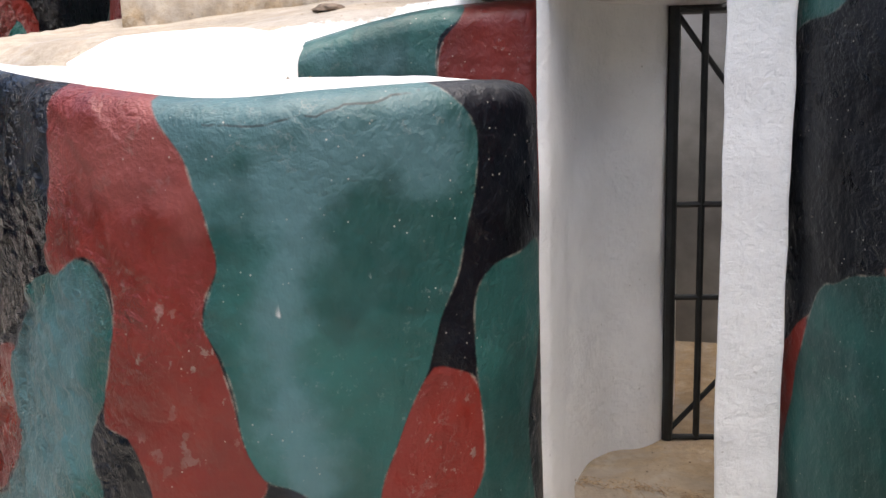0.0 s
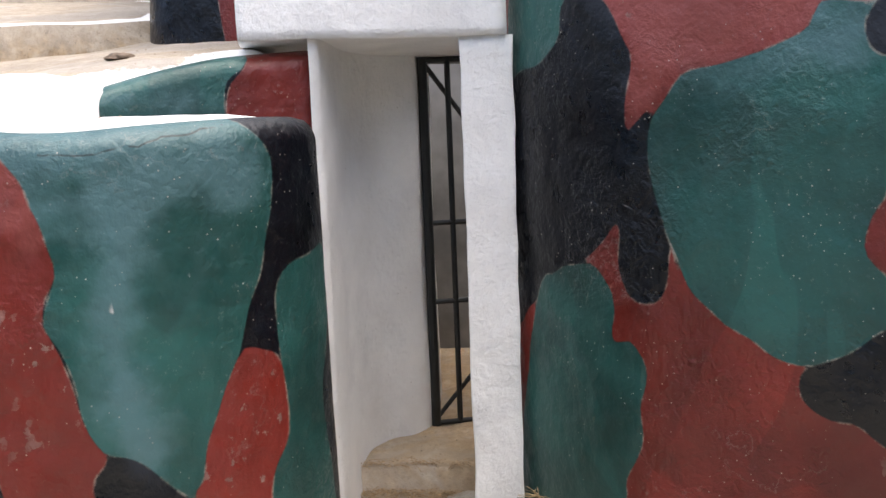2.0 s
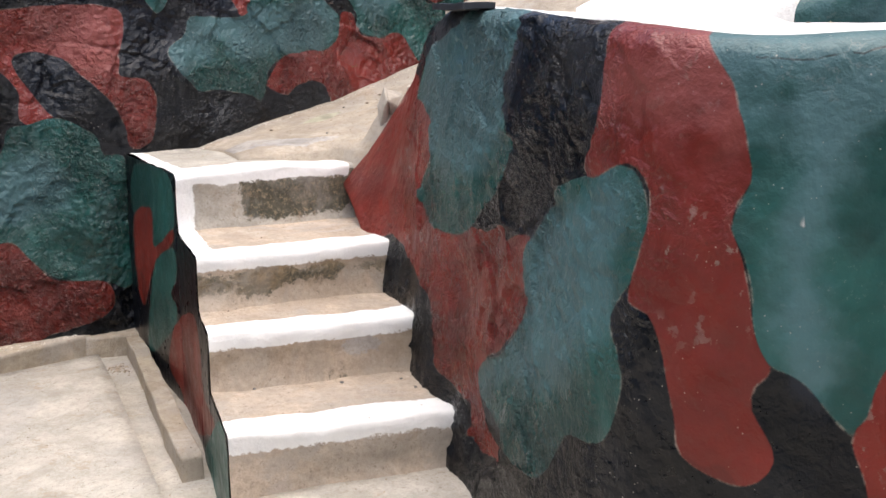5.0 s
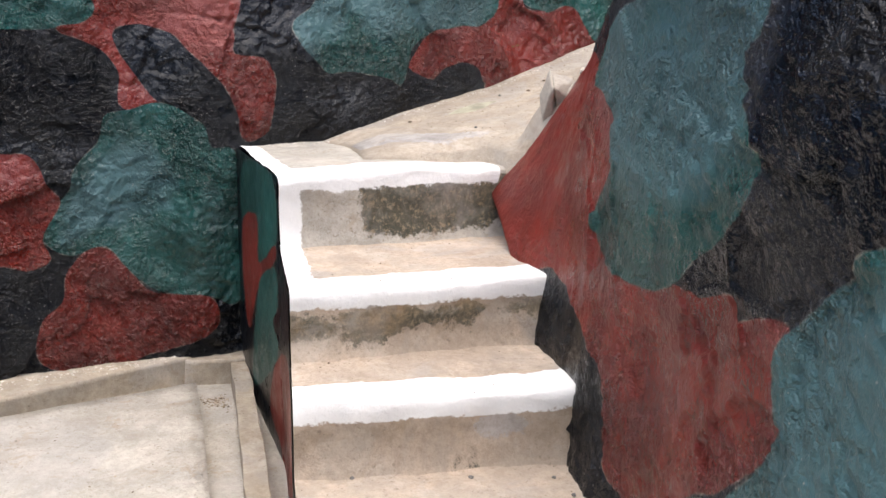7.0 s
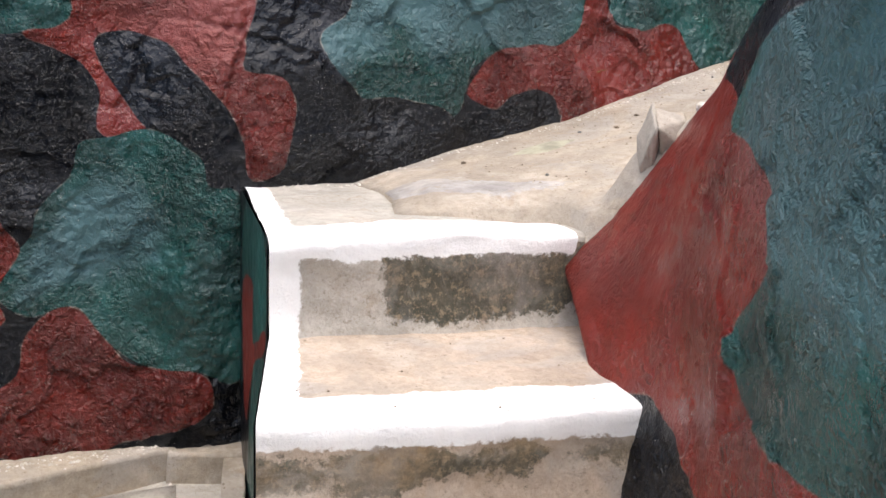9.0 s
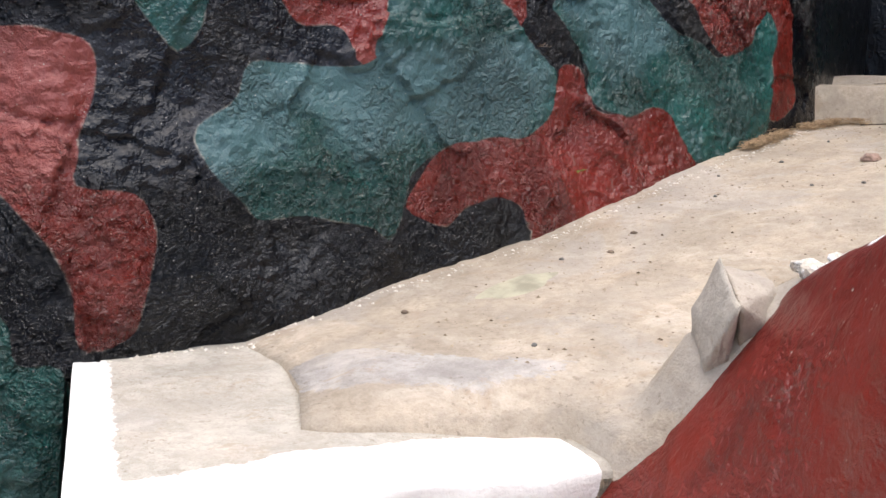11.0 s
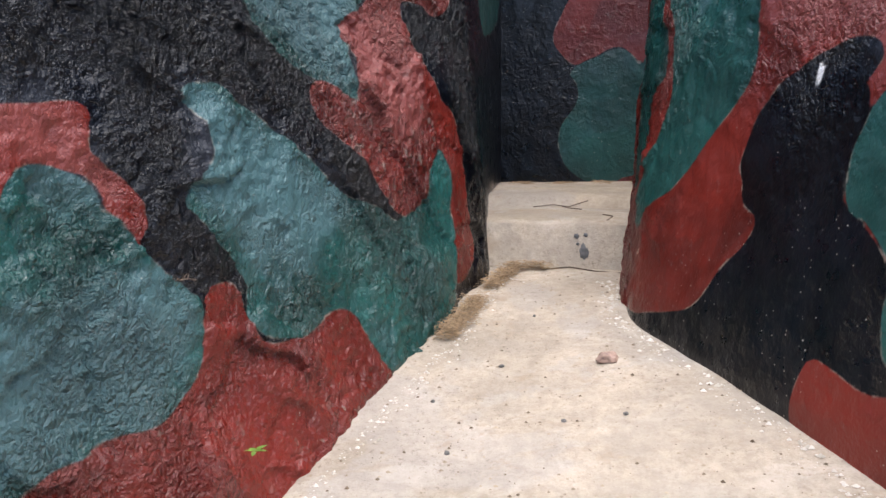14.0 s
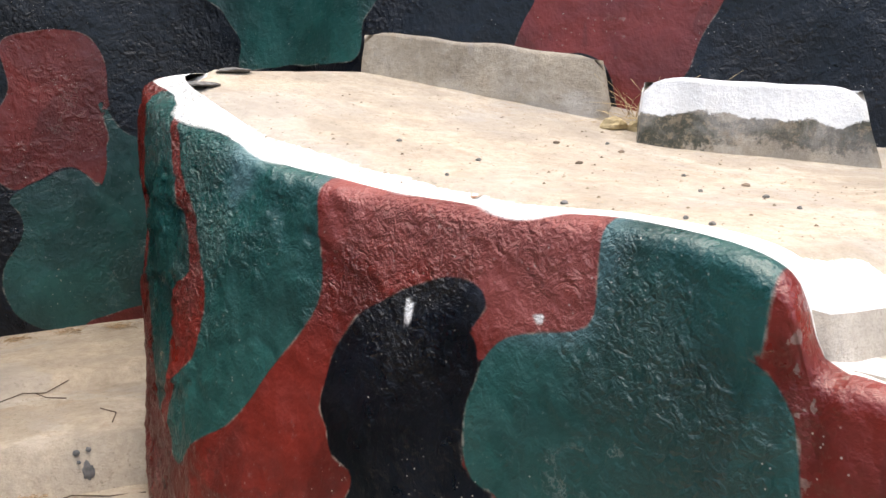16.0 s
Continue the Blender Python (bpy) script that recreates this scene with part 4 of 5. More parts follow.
sheet("floor_terrace", [(-0.55, 3.06), (-0.62, 2.97), (-0.46, 2.86), (-0.2, 2.8), (0.0, 2.7), (0.06, 2.6), (-0.04, 2.5), (-0.25, 2.38), (-0.5, 2.36), (-0.78, 2.45), (-1.06, 2.74), (-1.46, 3.14), (-1.74, 3.44), (-1.9, 3.62), (-1.6, 3.7), (-1.0, 3.4)],
      lobe_height, RENDER, white=lambda x, y, e: 0.3, thick=0.3, sink=0.015, step=0.035, label="whitewashed top of the low bank", category="terrace")
sheet("floor_terrace_ledge", [(0.04, 3.45), (0.08, 3.19), (-0.2, 3.135), (-0.5, 3.085), (-0.62, 3.07), (-0.78, 3.12), (-1.15, 3.24), (-1.55, 3.42), (-1.95, 3.7), (-1.7, 4.0), (-1.5, 4.5), (-0.6, 4.6), (-0.3, 4.0), (0.0, 3.7)],
      ledge_height, RENDER, white=lambda x, y, e: lerp(y - 0.35 * x, (3.2, 0.05), (3.36, 0.0), (3.55, -0.1)) + 0.12 * noise.noise((x * 3, y * 3, 7)), thick=0.3, sink=0.075, side_white=True, step=0.035, amp=0.012, label="cream ledge above the low bank, partly whitewashed", category="terrace")
sheet("floor_terrace_fill", [(-0.62, 2.84), (-0.57, 2.96), (-0.49, 3.12), (-0.62, 3.24), (-1.0, 3.36), (-1.2, 3.2), (-0.95, 2.93), (-0.6, 2.85)],
      lambda x, y: lerp(y, (2.84, 1.54), (2.95, 1.585), (3.05, 1.63), (3.15, 1.665), (3.3, 1.68)) - lerp(x, (-1.2, 0.04), (-0.7, 0.0)), RENDER, white=lambda x, y, e: 0.3, thick=0.2, sink=0.05, side_white=True, step=0.03, bent=True, label="whitewashed fillet between the bank top and its ledge", category="terrace")
sheet("floor_terrace_step", [(-1.34, 3.86), (-1.15, 3.9), (-0.8, 3.98), (-0.45, 4.1), (-0.4, 4.8), (-0.8, 5.3), (-1.5, 5.4), (-1.86, 5.2), (-1.86, 5.0), (-1.62, 4.5)],
      lambda x, y: lerp(y, (3.9, 1.88), (5.0, 2.13), (5.3, 2.15)), RENDER, white=lambda x, y, e: 0.09 - e, thick=0.35, side_tan=2.5, label="worn concrete step with whitewashed edge on the terrace", category="step")
sheet("floor_upper_terrace", [(-1.88, 5.12), (-1.97, 5.46), (-2.12, 5.8), (-2.31, 6.17), (-2.45, 6.5), (-2.53, 6.87), (-2.55, 7.02), (-2.45, 7.2), (-2.38, 7.5), (-2.27, 7.95), (-2.15, 8.35), (-1.7, 8.2), (-1.4, 7.7), (-0.6, 7.0), (0.2, 6.3), (0.6, 5.6), (-0.6, 5.1)],
      lambda x, y: lerp(y - 0.15 * x, (5.2, 2.23), (5.45, 2.29), (5.76, 2.345), (6.1, 2.395), (6.5, 2.485), (6.88, 2.595), (7.38, 2.775), (7.56, 2.84), (8.3, 2.9)), RENDER,
      white=lambda x, y, e: 0.10 - e if x < -1.7 and y < 7.9 else -0.05, thick=0.3, sink=0.055, label="cream upper terrace with whitewashed edge", category="terrace")
# court
sheet("floor_landing", [(-2.1, 2.44), (-1.5, 3.2), (-0.6, 2.6), (0.1, 2.9), (0.2, 3.5), (0.9, 3.0), (1.2, 2.6), (2.6, 1.2), (3.2, -3), (0, -5), (-1.0, -1.0), (-0.9, 1.2), (-1.4, 1.75)],
      lambda x, y: -0.08, COURT, thick=0.4, label="pale concrete landing before the door and stairs", category="floor")


# ---- stairs ----
NOSES = [  # left end, right end, height of each tread's front edge, from the top
    ((-3.15, 3.33), (-2.74, 4.12), 0.88),
    ((-2.71, 2.98), (-2.2, 3.72), 0.60),
    ((-2.46, 2.76), (-1.9, 3.40), 0.37),
    ((-2.12, 2.47), (-1.55, 3.08), 0.14),
]
stairs = tagged(new("stairs"), "four worn concrete steps with whitewashed edges beside the bank", "stairs", kind="structure")
stairs.location = (-2.4, 3.2, -0.08)


def stair_step(i):
    (l, r, z) = NOSES[i]
    low = NOSES[i + 1][2] if i + 1 < len(NOSES) else -0.1
    l, r = Vector(l), Vector(r)
    r = r + (r - l).normalized() * 0.25
    if i:
        bl, br = Vector(NOSES[i - 1][0]), Vector(NOSES[i - 1][1])
        br = br + (br - bl).normalized() * 0.25
        bl, br = bl + (bl - l) * 0.1, br + (br - r) * 0.1
    else:
        bl, br = Vector((-4.12, 3.9)), Vector((-3.7, 4.9))
    n = int((r - l).length / 0.02)
    # profile: (share of the way back, height, white depth, riser share)
    deep = ((bl - l).length + (br - r).length) / 2
    prof = [(b, z - 0.002 if b > 0.3 and i == 0 else z) for b in np.linspace(deep, 0.03, int(deep / 0.025))]
    prof += [(0.018, z - 0.002), (0.008, z - 0.008), (0.002, z - 0.018)]
    prof += [(-0.04 * max(0.0, k / 14 - 0.55) ** 2 / 0.2, z - 0.018 - (z - 0.018 - low + 0.03) * k / 14) for k in range(1, 15)]
    verts, white, dirt, ochre, pale = [], [], [], [], []
    for b, h in prof:
        for k in range(n + 1):
            u = k / n
            f, back = l.lerp(r, u), bl.lerp(br, u)
            p = f + (back - f) * (b / deep)
            sag = 0.012 * noise.noise((p.x * 3, p.y * 3, i)) + 0.006 * noise.noise((p.x * 12, p.y * 12, h * 12))
            away = 0.010 * noise.noise((p.x * 5, h * 8, i + 9.0)) + 0.006 * noise.noise((p.x * 17, h * 17, i + 9.0))
            p = p + (f - back).normalized() * (away if h < z - 0.01 else 0)
            verts.append((p.x, p.y, h + (sag if h > z - 0.02 else 0)))
            w = min((0.205 if i == 0 else 0.15) - b, h - (z - 0.068)) if h >= z - 0.085 and b < 0.25 else -0.05 - b * 0.2
            if u * (r - l).length > (r - l).length - 0.225:
                w = -0.05
            w = w + 0.016 * noise.noise((k * 0.13, i * 7.0, h * 30))
            if i < 1 or (i == 1 and h > z - 0.02):
                w = max(w, 0.085 - u * (r - l).length + 0.006 * noise.noise((h * 9, b * 9, 4)))
            white.append(w)
            g, o, s = -0.2, 0.0, -0.2
            if h < z - 0.02:
                mid, up = u * (r - l).length, (h - low) / (z - low)
                rough = noise.noise((mid * 5, h * 6, i * 3.0))
                o = min(1.0, max(0.0, up * 2 - 0.3)) * (0.2, 0.9, 0.4, 0.08)[i] * max(0.0, 0.6 + 1.3 * rough)
                if i == 0:
                    g = min(mid - 0.33, 0.97 - mid, h - low - 0.045) * 1.1 + 0.025 + 0.03 * rough
                elif i == 1:
                    g = min(h - low - 0.06, z - 0.05 - h) - 0.005 + 0.085 * rough - 0.03 * u
                    s = -0.05 + 0.09 * noise.noise((mid * 6, h * 6, 8))
                elif i == 2:
                    g = -0.07 + 0.1 * rough
                    s = 0.055 - Vector((mid - 0.6, (h - low - 0.13) * 2.2)).length * 0.6
            ochre.append(o)
            pale.append(s)
            dirt.append(g)
    m = n + 1
    faces = [(j * m + k, j * m + k + 1, (j + 1) * m + k + 1, (j + 1) * m + k) for j in range(len(prof) - 1) for k in range(n)]
    mesh = bpy.data.meshes.new("step")
    mesh.from_pydata([Vector(v) - stairs.location for v in verts], [], faces)
    set_values(mesh, "d_white", white)
    set_values(mesh, "d_dirt", dirt)
    set_values(mesh, "tan", ochre)
    set_values(mesh, "d_grey", pale)
    set_values(mesh, "has_grey", np.full(len(verts), 0.7))
    smooth(mesh)
    mesh.materials.append(STEP_RENDER if i else COURT)
    ob = new("step", mesh)
    ob.parent = stairs
    return ob


for i in range(len(NOSES)):
    stair_step(i)


def stair_side():
    """The painted flank of the stairs and of the landing, which steps down with them."""
    line = [(-4.0, 3.82), (-3.15, 3.335), (-2.71, 2.985), (-2.46, 2.765), (-2.12, 2.475), (-1.4, 1.72), (-0.92, 1.2), (-1.0, -1.0)]
    levels = [0.875, 0.595, 0.365, 0.135, -0.09, -0.09, -0.09]
    verts, cols, ss, run = [], [], [], 0.0
    for (a, b), z in zip(zip(line, line[1:]), levels):
        a, b = Vector(a), Vector(b)
        n = max(2, int((b - a).length / 0.03))
        for k in range(n + 1):
            cols.append((a.lerp(b, k / n), z, run + (b - a).length * k / n))
        run += (b - a).length
    rows, zz = 40, []
    for j in range(rows + 1):
        for p, z, s in cols:
            h = -0.4 + (z + 0.4) * j / rows
            e = 0.010 * noise.noise((s * 4, h * 4, 3)) * (1 - j / rows)
            verts.append((p.x - 0.6 * e - 0.006, p.y - 0.8 * e - 0.006, h))
            ss.append(s), zz.append(h)
    n = len(cols)
    mesh = bpy.data.meshes.new("wall_stair_side")
    mesh.from_pydata(verts, [], [(j * n + i, j * n + i + 1, (j + 1) * n + i + 1, (j + 1) * n + i) for j in range(rows) for i in range(n - 1)])
    ss, zz = np.array(ss), np.array(zz)
    set_values(mesh, "along", ss)
    set_values(mesh, "height", zz)
    paint(mesh, "stair_side", ss, zz, "black")
    set_values(mesh, "coarse", np.full(len(ss), 0.1))
    smooth(mesh)
    mesh.materials.append(CAMO)
    tagged(new("wall_stair_side", mesh), "camouflage-painted flank of the concrete stairs", "wall", kind="structure")


stair_side()


# ---- court drain ----
ALONG, AWAY = Vector((0.822, -0.57, 0)), Vector((-0.327, -0.945, 0))
corner = Vector((-3.95, 3.52, -0.18))
sheet("floor_court_slab", [tuple((corner + ALONG * a + AWAY * b)[:2]) for a, b in ((0.015, 0.015), (0.5, 0.0), (1.0, 0), (2.0, 0), (3.0, 0.0), (3.0, 1.0), (3, 2), (1.5, 2.6), (0.0, 2.6), (0, 1.2), (0, 0.5))],
      lambda x, y: -0.18, COURT, thick=0.2, step=0.08, label="pale concrete slab in the court", category="floor")


def gutter_kerb(name, a, b, width, top, label):
    a, b = Vector(a), Vector(b)
    long = (b - a).length
    turn = Matrix.Translation((a.x, a.y, 0)) @ Matrix.Rotation(math.atan2(b.y - a.y, b.x - a.x), 4, "Z")
    bm = bmesh.new()
    block(bm, (0, 0, -0.4), (long, width, top), turn, cuts=14, rough=0.012)
    ob = part(name, bm, KERB)
    set_values(ob.data, "d_white", np.full(len(ob.data.vertices), -9.0))
    set_values(ob.data, "d_dirt", np.full(len(ob.data.vertices), -0.12))
    smooth(ob.data)
    return tagged(ob, label, "kerb", kind="structure")


gutter_kerb("trim_wall_kerb", (-4.54, 1.5), (-4.06, 3.92), 0.32, -0.13, "rough concrete kerb along the rock wall")
gutter_kerb("trim_drain_end", (-4.11, 3.56), (-3.91, 3.77), 0.16, -0.135, "short concrete end of the drain beside the stairs")
gutter_kerb("trim_stair_kerb", (-4.03, 3.76), (-2.6, 2.72), 0.085, -0.15, "narrow concrete rim of the drain by the stairs")


# ---- door ----
def flat_wall(name, base, z0, z1, material, label, category="wall"):
    """A smooth upright wall of whitewash along a bent line."""
    s, q = curve_through(base, False, 0.03)
    n, rows = len(s), 50
    verts = []
    for j in range(rows + 1):
        for i in range(n):
            e = 0.008 * noise.noise((q[i, 0] * 4, q[i, 1] * 4, j * 0.12))
            verts.append((q[i, 0] + e, q[i, 1] - e, z0 + (z1 - z0) * j / rows))
    mesh = bpy.data.meshes.new(name)
    mesh.from_pydata(verts, [], [(j * n + i, j * n + i + 1, (j + 1) * n + i + 1, (j + 1) * n + i) for j in range(rows) for i in range(n - 1)])
    smooth(mesh)
    mesh.materials.append(material)
    return tagged(new(name, mesh), label, category, kind="structure")


flat_wall("wall_door_reveal", [(0.11, 3.13), (0.135, 3.14), (0.17, 3.25), (0.24, 3.55), (0.34, 3.74), (0.57, 3.92), (0.7, 4.6), (0.7, 5.6)], -0.1, 1.8, WHITEWASH, "whitewashed inner wall of the doorway")
# an unseen plain wall, added behind the walk to close the court and darken the banks
flat_wall("wall_court", [(-5.75, 0.7), (-5.3, -1.4), (-4.2, -2.7), (-1.0, -3.0), (1.6, -2.8), (2.9, -1.6), (3.0, 0.62)], -0.3, 3.1, plain("dull_green_paint", (0.05, 0.09, 0.08), 0.6, 0.3, 2, 30, 0.01), "unseen plain wall added to close the court and shade the banks")
flat_wall("wall_inner_passage", [(0.9, 3.42), (1.5, 3.5), (1.7, 4.2), (1.4, 4.9), (0.6, 5.2)], -0.4, 2.2, PASSAGE_SHADE, "rendered wall inside the passage, its dimness put into the colour")
bm = bmesh.new()
for v in block(bm, (0.585, 3.13, 0.09), (0.758, 3.5, 1.735), cuts=28, rough=0.007):
    v.co.x += 0.55 * (v.co.y - 3.13) * max(0.0, 1 - (v.co.x - 0.585) / 0.16)
jamb = part("trim_door_jamb", bm, WHITEWASH)
smooth(jamb.data)
tagged(jamb, "thick whitewashed jamb of the doorway", "door frame", kind="structure")
bm = bmesh.new()
block(bm, (-0.1, 3.115, 1.735), (0.735, 3.95, 2.5), cuts=24, rough=0.006)
lintel = part("trim_lintel", bm, WHITEWASH)
smooth(lintel.data)
tagged(lintel, "heavy whitewashed lintel over the doorway", "lintel", kind="structure")
# added passage ceiling, kept short so that sky light falls in behind the gate
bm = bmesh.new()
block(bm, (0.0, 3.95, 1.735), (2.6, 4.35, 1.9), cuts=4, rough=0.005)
tagged(part("ceiling_passage", bm, PASSAGE_SHADE), "short ceiling added over the inner passage, dimness put into its colour", "ceiling", kind="structure")
sheet("floor_doorstep", [(0.1, 3.5), (0.35, 3.45), (0.62, 3.37), (0.9, 3.34), (1.9, 3.4), (1.9, 5.4), (0.5, 5.4), (0.1, 3.9)], lambda x, y: 0.2, SILL, thick=0.3, step=0.03, amp=0.02, label="worn brown concrete doorstep", category="step")
sheet("floor_door_bay", [(0.0, 2.75), (0.55, 2.7), (0.6, 3.1), (0.62, 3.5), (0.62, 3.6), (0.05, 3.7)], lambda x, y: lerp(y, (2.7, -0.04), (3.05, 0.06), (3.3, 0.10)), SILL, thick=0.3, step=0.04, amp=0.015, label="worn brown floor before the doorstep", category="floor")
sheet("floor_door_block", [(0.5, 3.36), (0.55, 3.0), (0.62, 2.8), (0.9, 2.72), (0.9, 3.0), (0.85, 3.3)], lambda x, y: lerp(x, (0.5, 0.10), (0.6, 0.135)), COURT, thick=0.3, step=0.03, amp=0.015, label="rough concrete block before the door jamb", category="step")

gate = tagged(new("door_gate"), "black-painted iron bar gate, closed behind the doorway", "gate", kind="structure")
gate.location = (0.575, 3.88, 0.2)


def bar(name, a, b, r):
    bm = bmesh.new()
    rod(bm, a, b, r)
    return part(name, bm, IRON, gate)


bar("frame_post", (0, 0, 0), (0, 0, 1.53), 0.02)
bar("frame_post", (0.62, 0, 0), (0.62, 0, 1.53), 0.016)
for z in (0.01, 0.53, 0.86, 1.52):
    bar("rail", (0, 0, z), (0.62, 0, z), 0.011)
for k in range(1, 6):
    bar("bar", (k * 0.103, 0, 0), (k * 0.103, 0, 1.53), 0.012)
bar("brace", (0, 0.012, 1.52), (0.3, 0.012, 1.1), 0.010)
bar("brace", (0, 0.012, 0.02), (0.3, 0.012, 0.36), 0.010)


# ---- kerbs on the upper terrace ----
def terrace_kerb(name, a, b, za, zb, high, width, label, white, rake=0.0):
    a, b = Vector(a), Vector(b)
    long = (b - a).length
    turn = Matrix.Translation((a.x, a.y, 0)) @ Matrix.Rotation(math.atan2(b.y - a.y, b.x - a.x), 4, "Z")
    bm = bmesh.new()
    block(bm, (0, 0, -0.2), (long, width, high), None, cuts=24)
    for v in bm.verts:
        edge = min(v.co.x, long - v.co.x)
        v.co.z -= 0.05 * math.exp(-edge / 0.03) if v.co.z > high - 0.01 else 0
        v.co.x += rake * max(0.0, v.co.z / high) * (1 - v.co.x / (0.5 * long))
    bm.verts.index_update()
    value = [(v.co.z - high + white + 0.03 * noise.noise(v.co * 9)) if white else -1.0 for v in bm.verts]
    grime = [0.06 - abs(v.co.z - high * 0.4) + 0.05 * noise.noise(v.co * 4) if white else -0.075 + 0.1 * noise.noise(Vector((v.co.x * 7, v.co.y, v.co.z * 2))) for v in bm.verts]
    for v in bm.verts:
        share = v.co.x / long
        v.co.z += za + (zb - za) * share
        v.co = turn @ v.co
        v.co += 0.012 * noise.noise_vector(v.co * 7)
    ob = part(name, bm, KERB)
    set_values(ob.data, "d_white", value)
    set_values(ob.data, "d_dirt", grime)
    smooth(ob.data)
    return tagged(ob, label, "kerb", kind="structure")


terrace_kerb("trim_terrace_kerb", (-1.76, 7.3), (-1.06, 6.72), 2.77, 2.60, 0.22, 0.26, "long worn beige concrete kerb on the terrace", 0, 0.02)
terrace_kerb("trim_white_kerb", (-1.2, 6.42), (-0.62, 5.98), 2.48, 2.40, 0.235, 0.22, "stained concrete kerb with a whitewashed top", 0.11, 0.05)


# the broken wedge of render where the path meets the low bank
def broken_block(name, points, material, label, seed):
    """A lump of broken render: the hull of its corners, roughened."""
    bm = bmesh.new()
    for p in points:
        bm.verts.new(p)
    bmesh.ops.convex_hull(bm, input=bm.verts[:])
    bmesh.ops.subdivide_edges(bm, edges=bm.edges[:], cuts=8, use_grid_fill=True)
    for v in bm.verts:
        v.co += 0.012 * noise.noise_vector(v.co * 9 + Vector((seed, 0, 0))) + 0.004 * noise.noise_vector(v.co * 40)
    ob = part(name, bm, material)
    smooth(ob.data)
    set_values(ob.data, "d_dirt", np.full(len(ob.data.vertices), -0.2))
    set_values(ob.data, "d_white", np.full(len(ob.data.vertices), -9.0))
    return tagged(ob, label, "wedge", kind="structure")


broken_block("trim_path_wedge", [(-2.588, 4.255, 1.262), (-2.63, 4.265, 1.16), (-2.58, 4.2, 1.08), (-2.513, 4.155, 1.205), (-2.58, 4.41, 1.1), (-2.6, 4.3, 0.9)], GREY_RENDER, "broken grey wedge of render beside the path", 0.0)
broken_block("trim_path_stub", [(-2.585, 4.262, 1.25), (-2.535, 4.36, 1.245), (-2.49, 4.26, 1.215), (-2.508, 4.168, 1.198), (-2.56, 4.28, 1.05), (-2.46, 4.33, 1.1)], RENDER, "pale stub of render behind the broken wedge", 4.0)


# ---- loose things ----
from mathutils.bvhtree import BVHTree

FLOORS = []
for floor_name in ("floor_ramp", "floor_passage", "floor_terrace", "floor_terrace_ledge", "floor_upper_terrace", "floor_landing", "floor_door_bay", "floor_doorstep", "floor_court_slab", "trim_wall_kerb", "trim_stair_kerb"):
    fm = bpy.data.objects[floor_name].data
    FLOORS.append(BVHTree.FromPolygons([v.co for v in fm.vertices], [tuple(p.vertices) for p in fm.polygons]))
for st in stairs.children:
    FLOORS.append(BVHTree.FromPolygons([v.co + stairs.location for v in st.data.vertices], [tuple(p.vertices) for p in st.data.polygons]))


def resting(x, y):
    """The height of the highest floor at a place."""
    found = [tree.ray_cast(Vector((x, y, 6)), Vector((0, 0, -1)))[0] for tree in FLOORS]
    return max((f.z for f in found if f is not None), default=-0.26)


def stone_mesh(name, size, flat, seed, material, cuts=2):
    bm = bmesh.new()
    bmesh.ops.create_icosphere(bm, subdivisions=cuts, radius=1.0)
    for v in bm.verts:
        k = 1 + 0.32 * noise.noise(v.co * 1.3 + Vector((seed, 0, 0))) + 0.12 * noise.noise(v.co * 3.7 + Vector((0, seed, 0)))
        v.co = Vector((v.co.x * k * size, v.co.y * k * size * 0.72, max(-0.5, v.co.z * k) * size * flat))
    mesh = bpy.data.meshes.new(name)
    bm.to_mesh(mesh)
    bm.free()
    mesh.materials.append(material)
    return mesh


def set_down(name, mesh, x, y, turn, label, category, group="", sink=0.3):
    ob = new(name, mesh)
    low = -min(v.co.z for v in mesh.vertices)
    ob.matrix_world = pose(x, y, resting(x, y) + low * (1 - sink), 0, 0, turn)
    return tagged(ob, label, category, group)


PEBBLES = [stone_mesh("pebble", s, f, i * 3.1, m) for i, (s, f, m) in enumerate(((0.009, 0.6, SLATE), (0.012, 0.5, STONE), (0.007, 0.7, SLATE), (0.017, 0.5, SLATE)))]
PATH_PEBBLES = [(-2.444, 5.351, 3), (-2.399, 5.41, 0), (-2.394, 5.307, 2), (-3.234, 5.251, 1), (-3.119, 5.6, 0), (-2.85, 5.73, 2), (-2.7, 5.754, 0), (-3.2, 5.83, 2), (-3.04, 6.01, 0), (-2.98, 6.37, 2), (-3.231, 5.1, 1), (-3.34, 5.0, 0), (-2.43, 5.2, 2), (-3.51, 4.487, 1), (-3.05, 4.4, 0)]
for i, (x, y, k) in enumerate(PATH_PEBBLES):
    set_down("pebble", PEBBLES[k], x, y, i * 71, "small dark pebble lying on the concrete path", "pebble", "pebbles on the path")
TERRACE_PEBBLES = [(-2.008, 6.418, 0), (-2.05, 6.06, 2), (-1.873, 6.221, 0), (-1.502, 6.405, 1), (-1.594, 6.163, 1), (-1.321, 6.395, 0), (-1.351, 6.289, 1), (-1.95, 5.72, 0), (-1.8, 5.45, 0), (-1.48, 5.527, 2), (-1.407, 5.964, 2), (-1.438, 5.659, 0), (-1.82, 5.5, 2), (-1.536, 5.764, 2), (-1.336, 5.818, 1)]
for i, (x, y, k) in enumerate(TERRACE_PEBBLES):
    set_down("pebble", PEBBLES[k], x, y, i * 47, "small brown pebble lying on the upper terrace", "pebble", "pebbles on the terrace")
for i, (x, y, k) in enumerate([(-2.077, 3.091, 0), (-2.338, 2.87, 2), (-1.8, 3.2, 0), (-1.896, 3.25, 2)]):
    set_down("pebble", PEBBLES[k], x, y, i * 63, "small dark pebble lying on a worn step", "pebble", "pebbles on the steps")
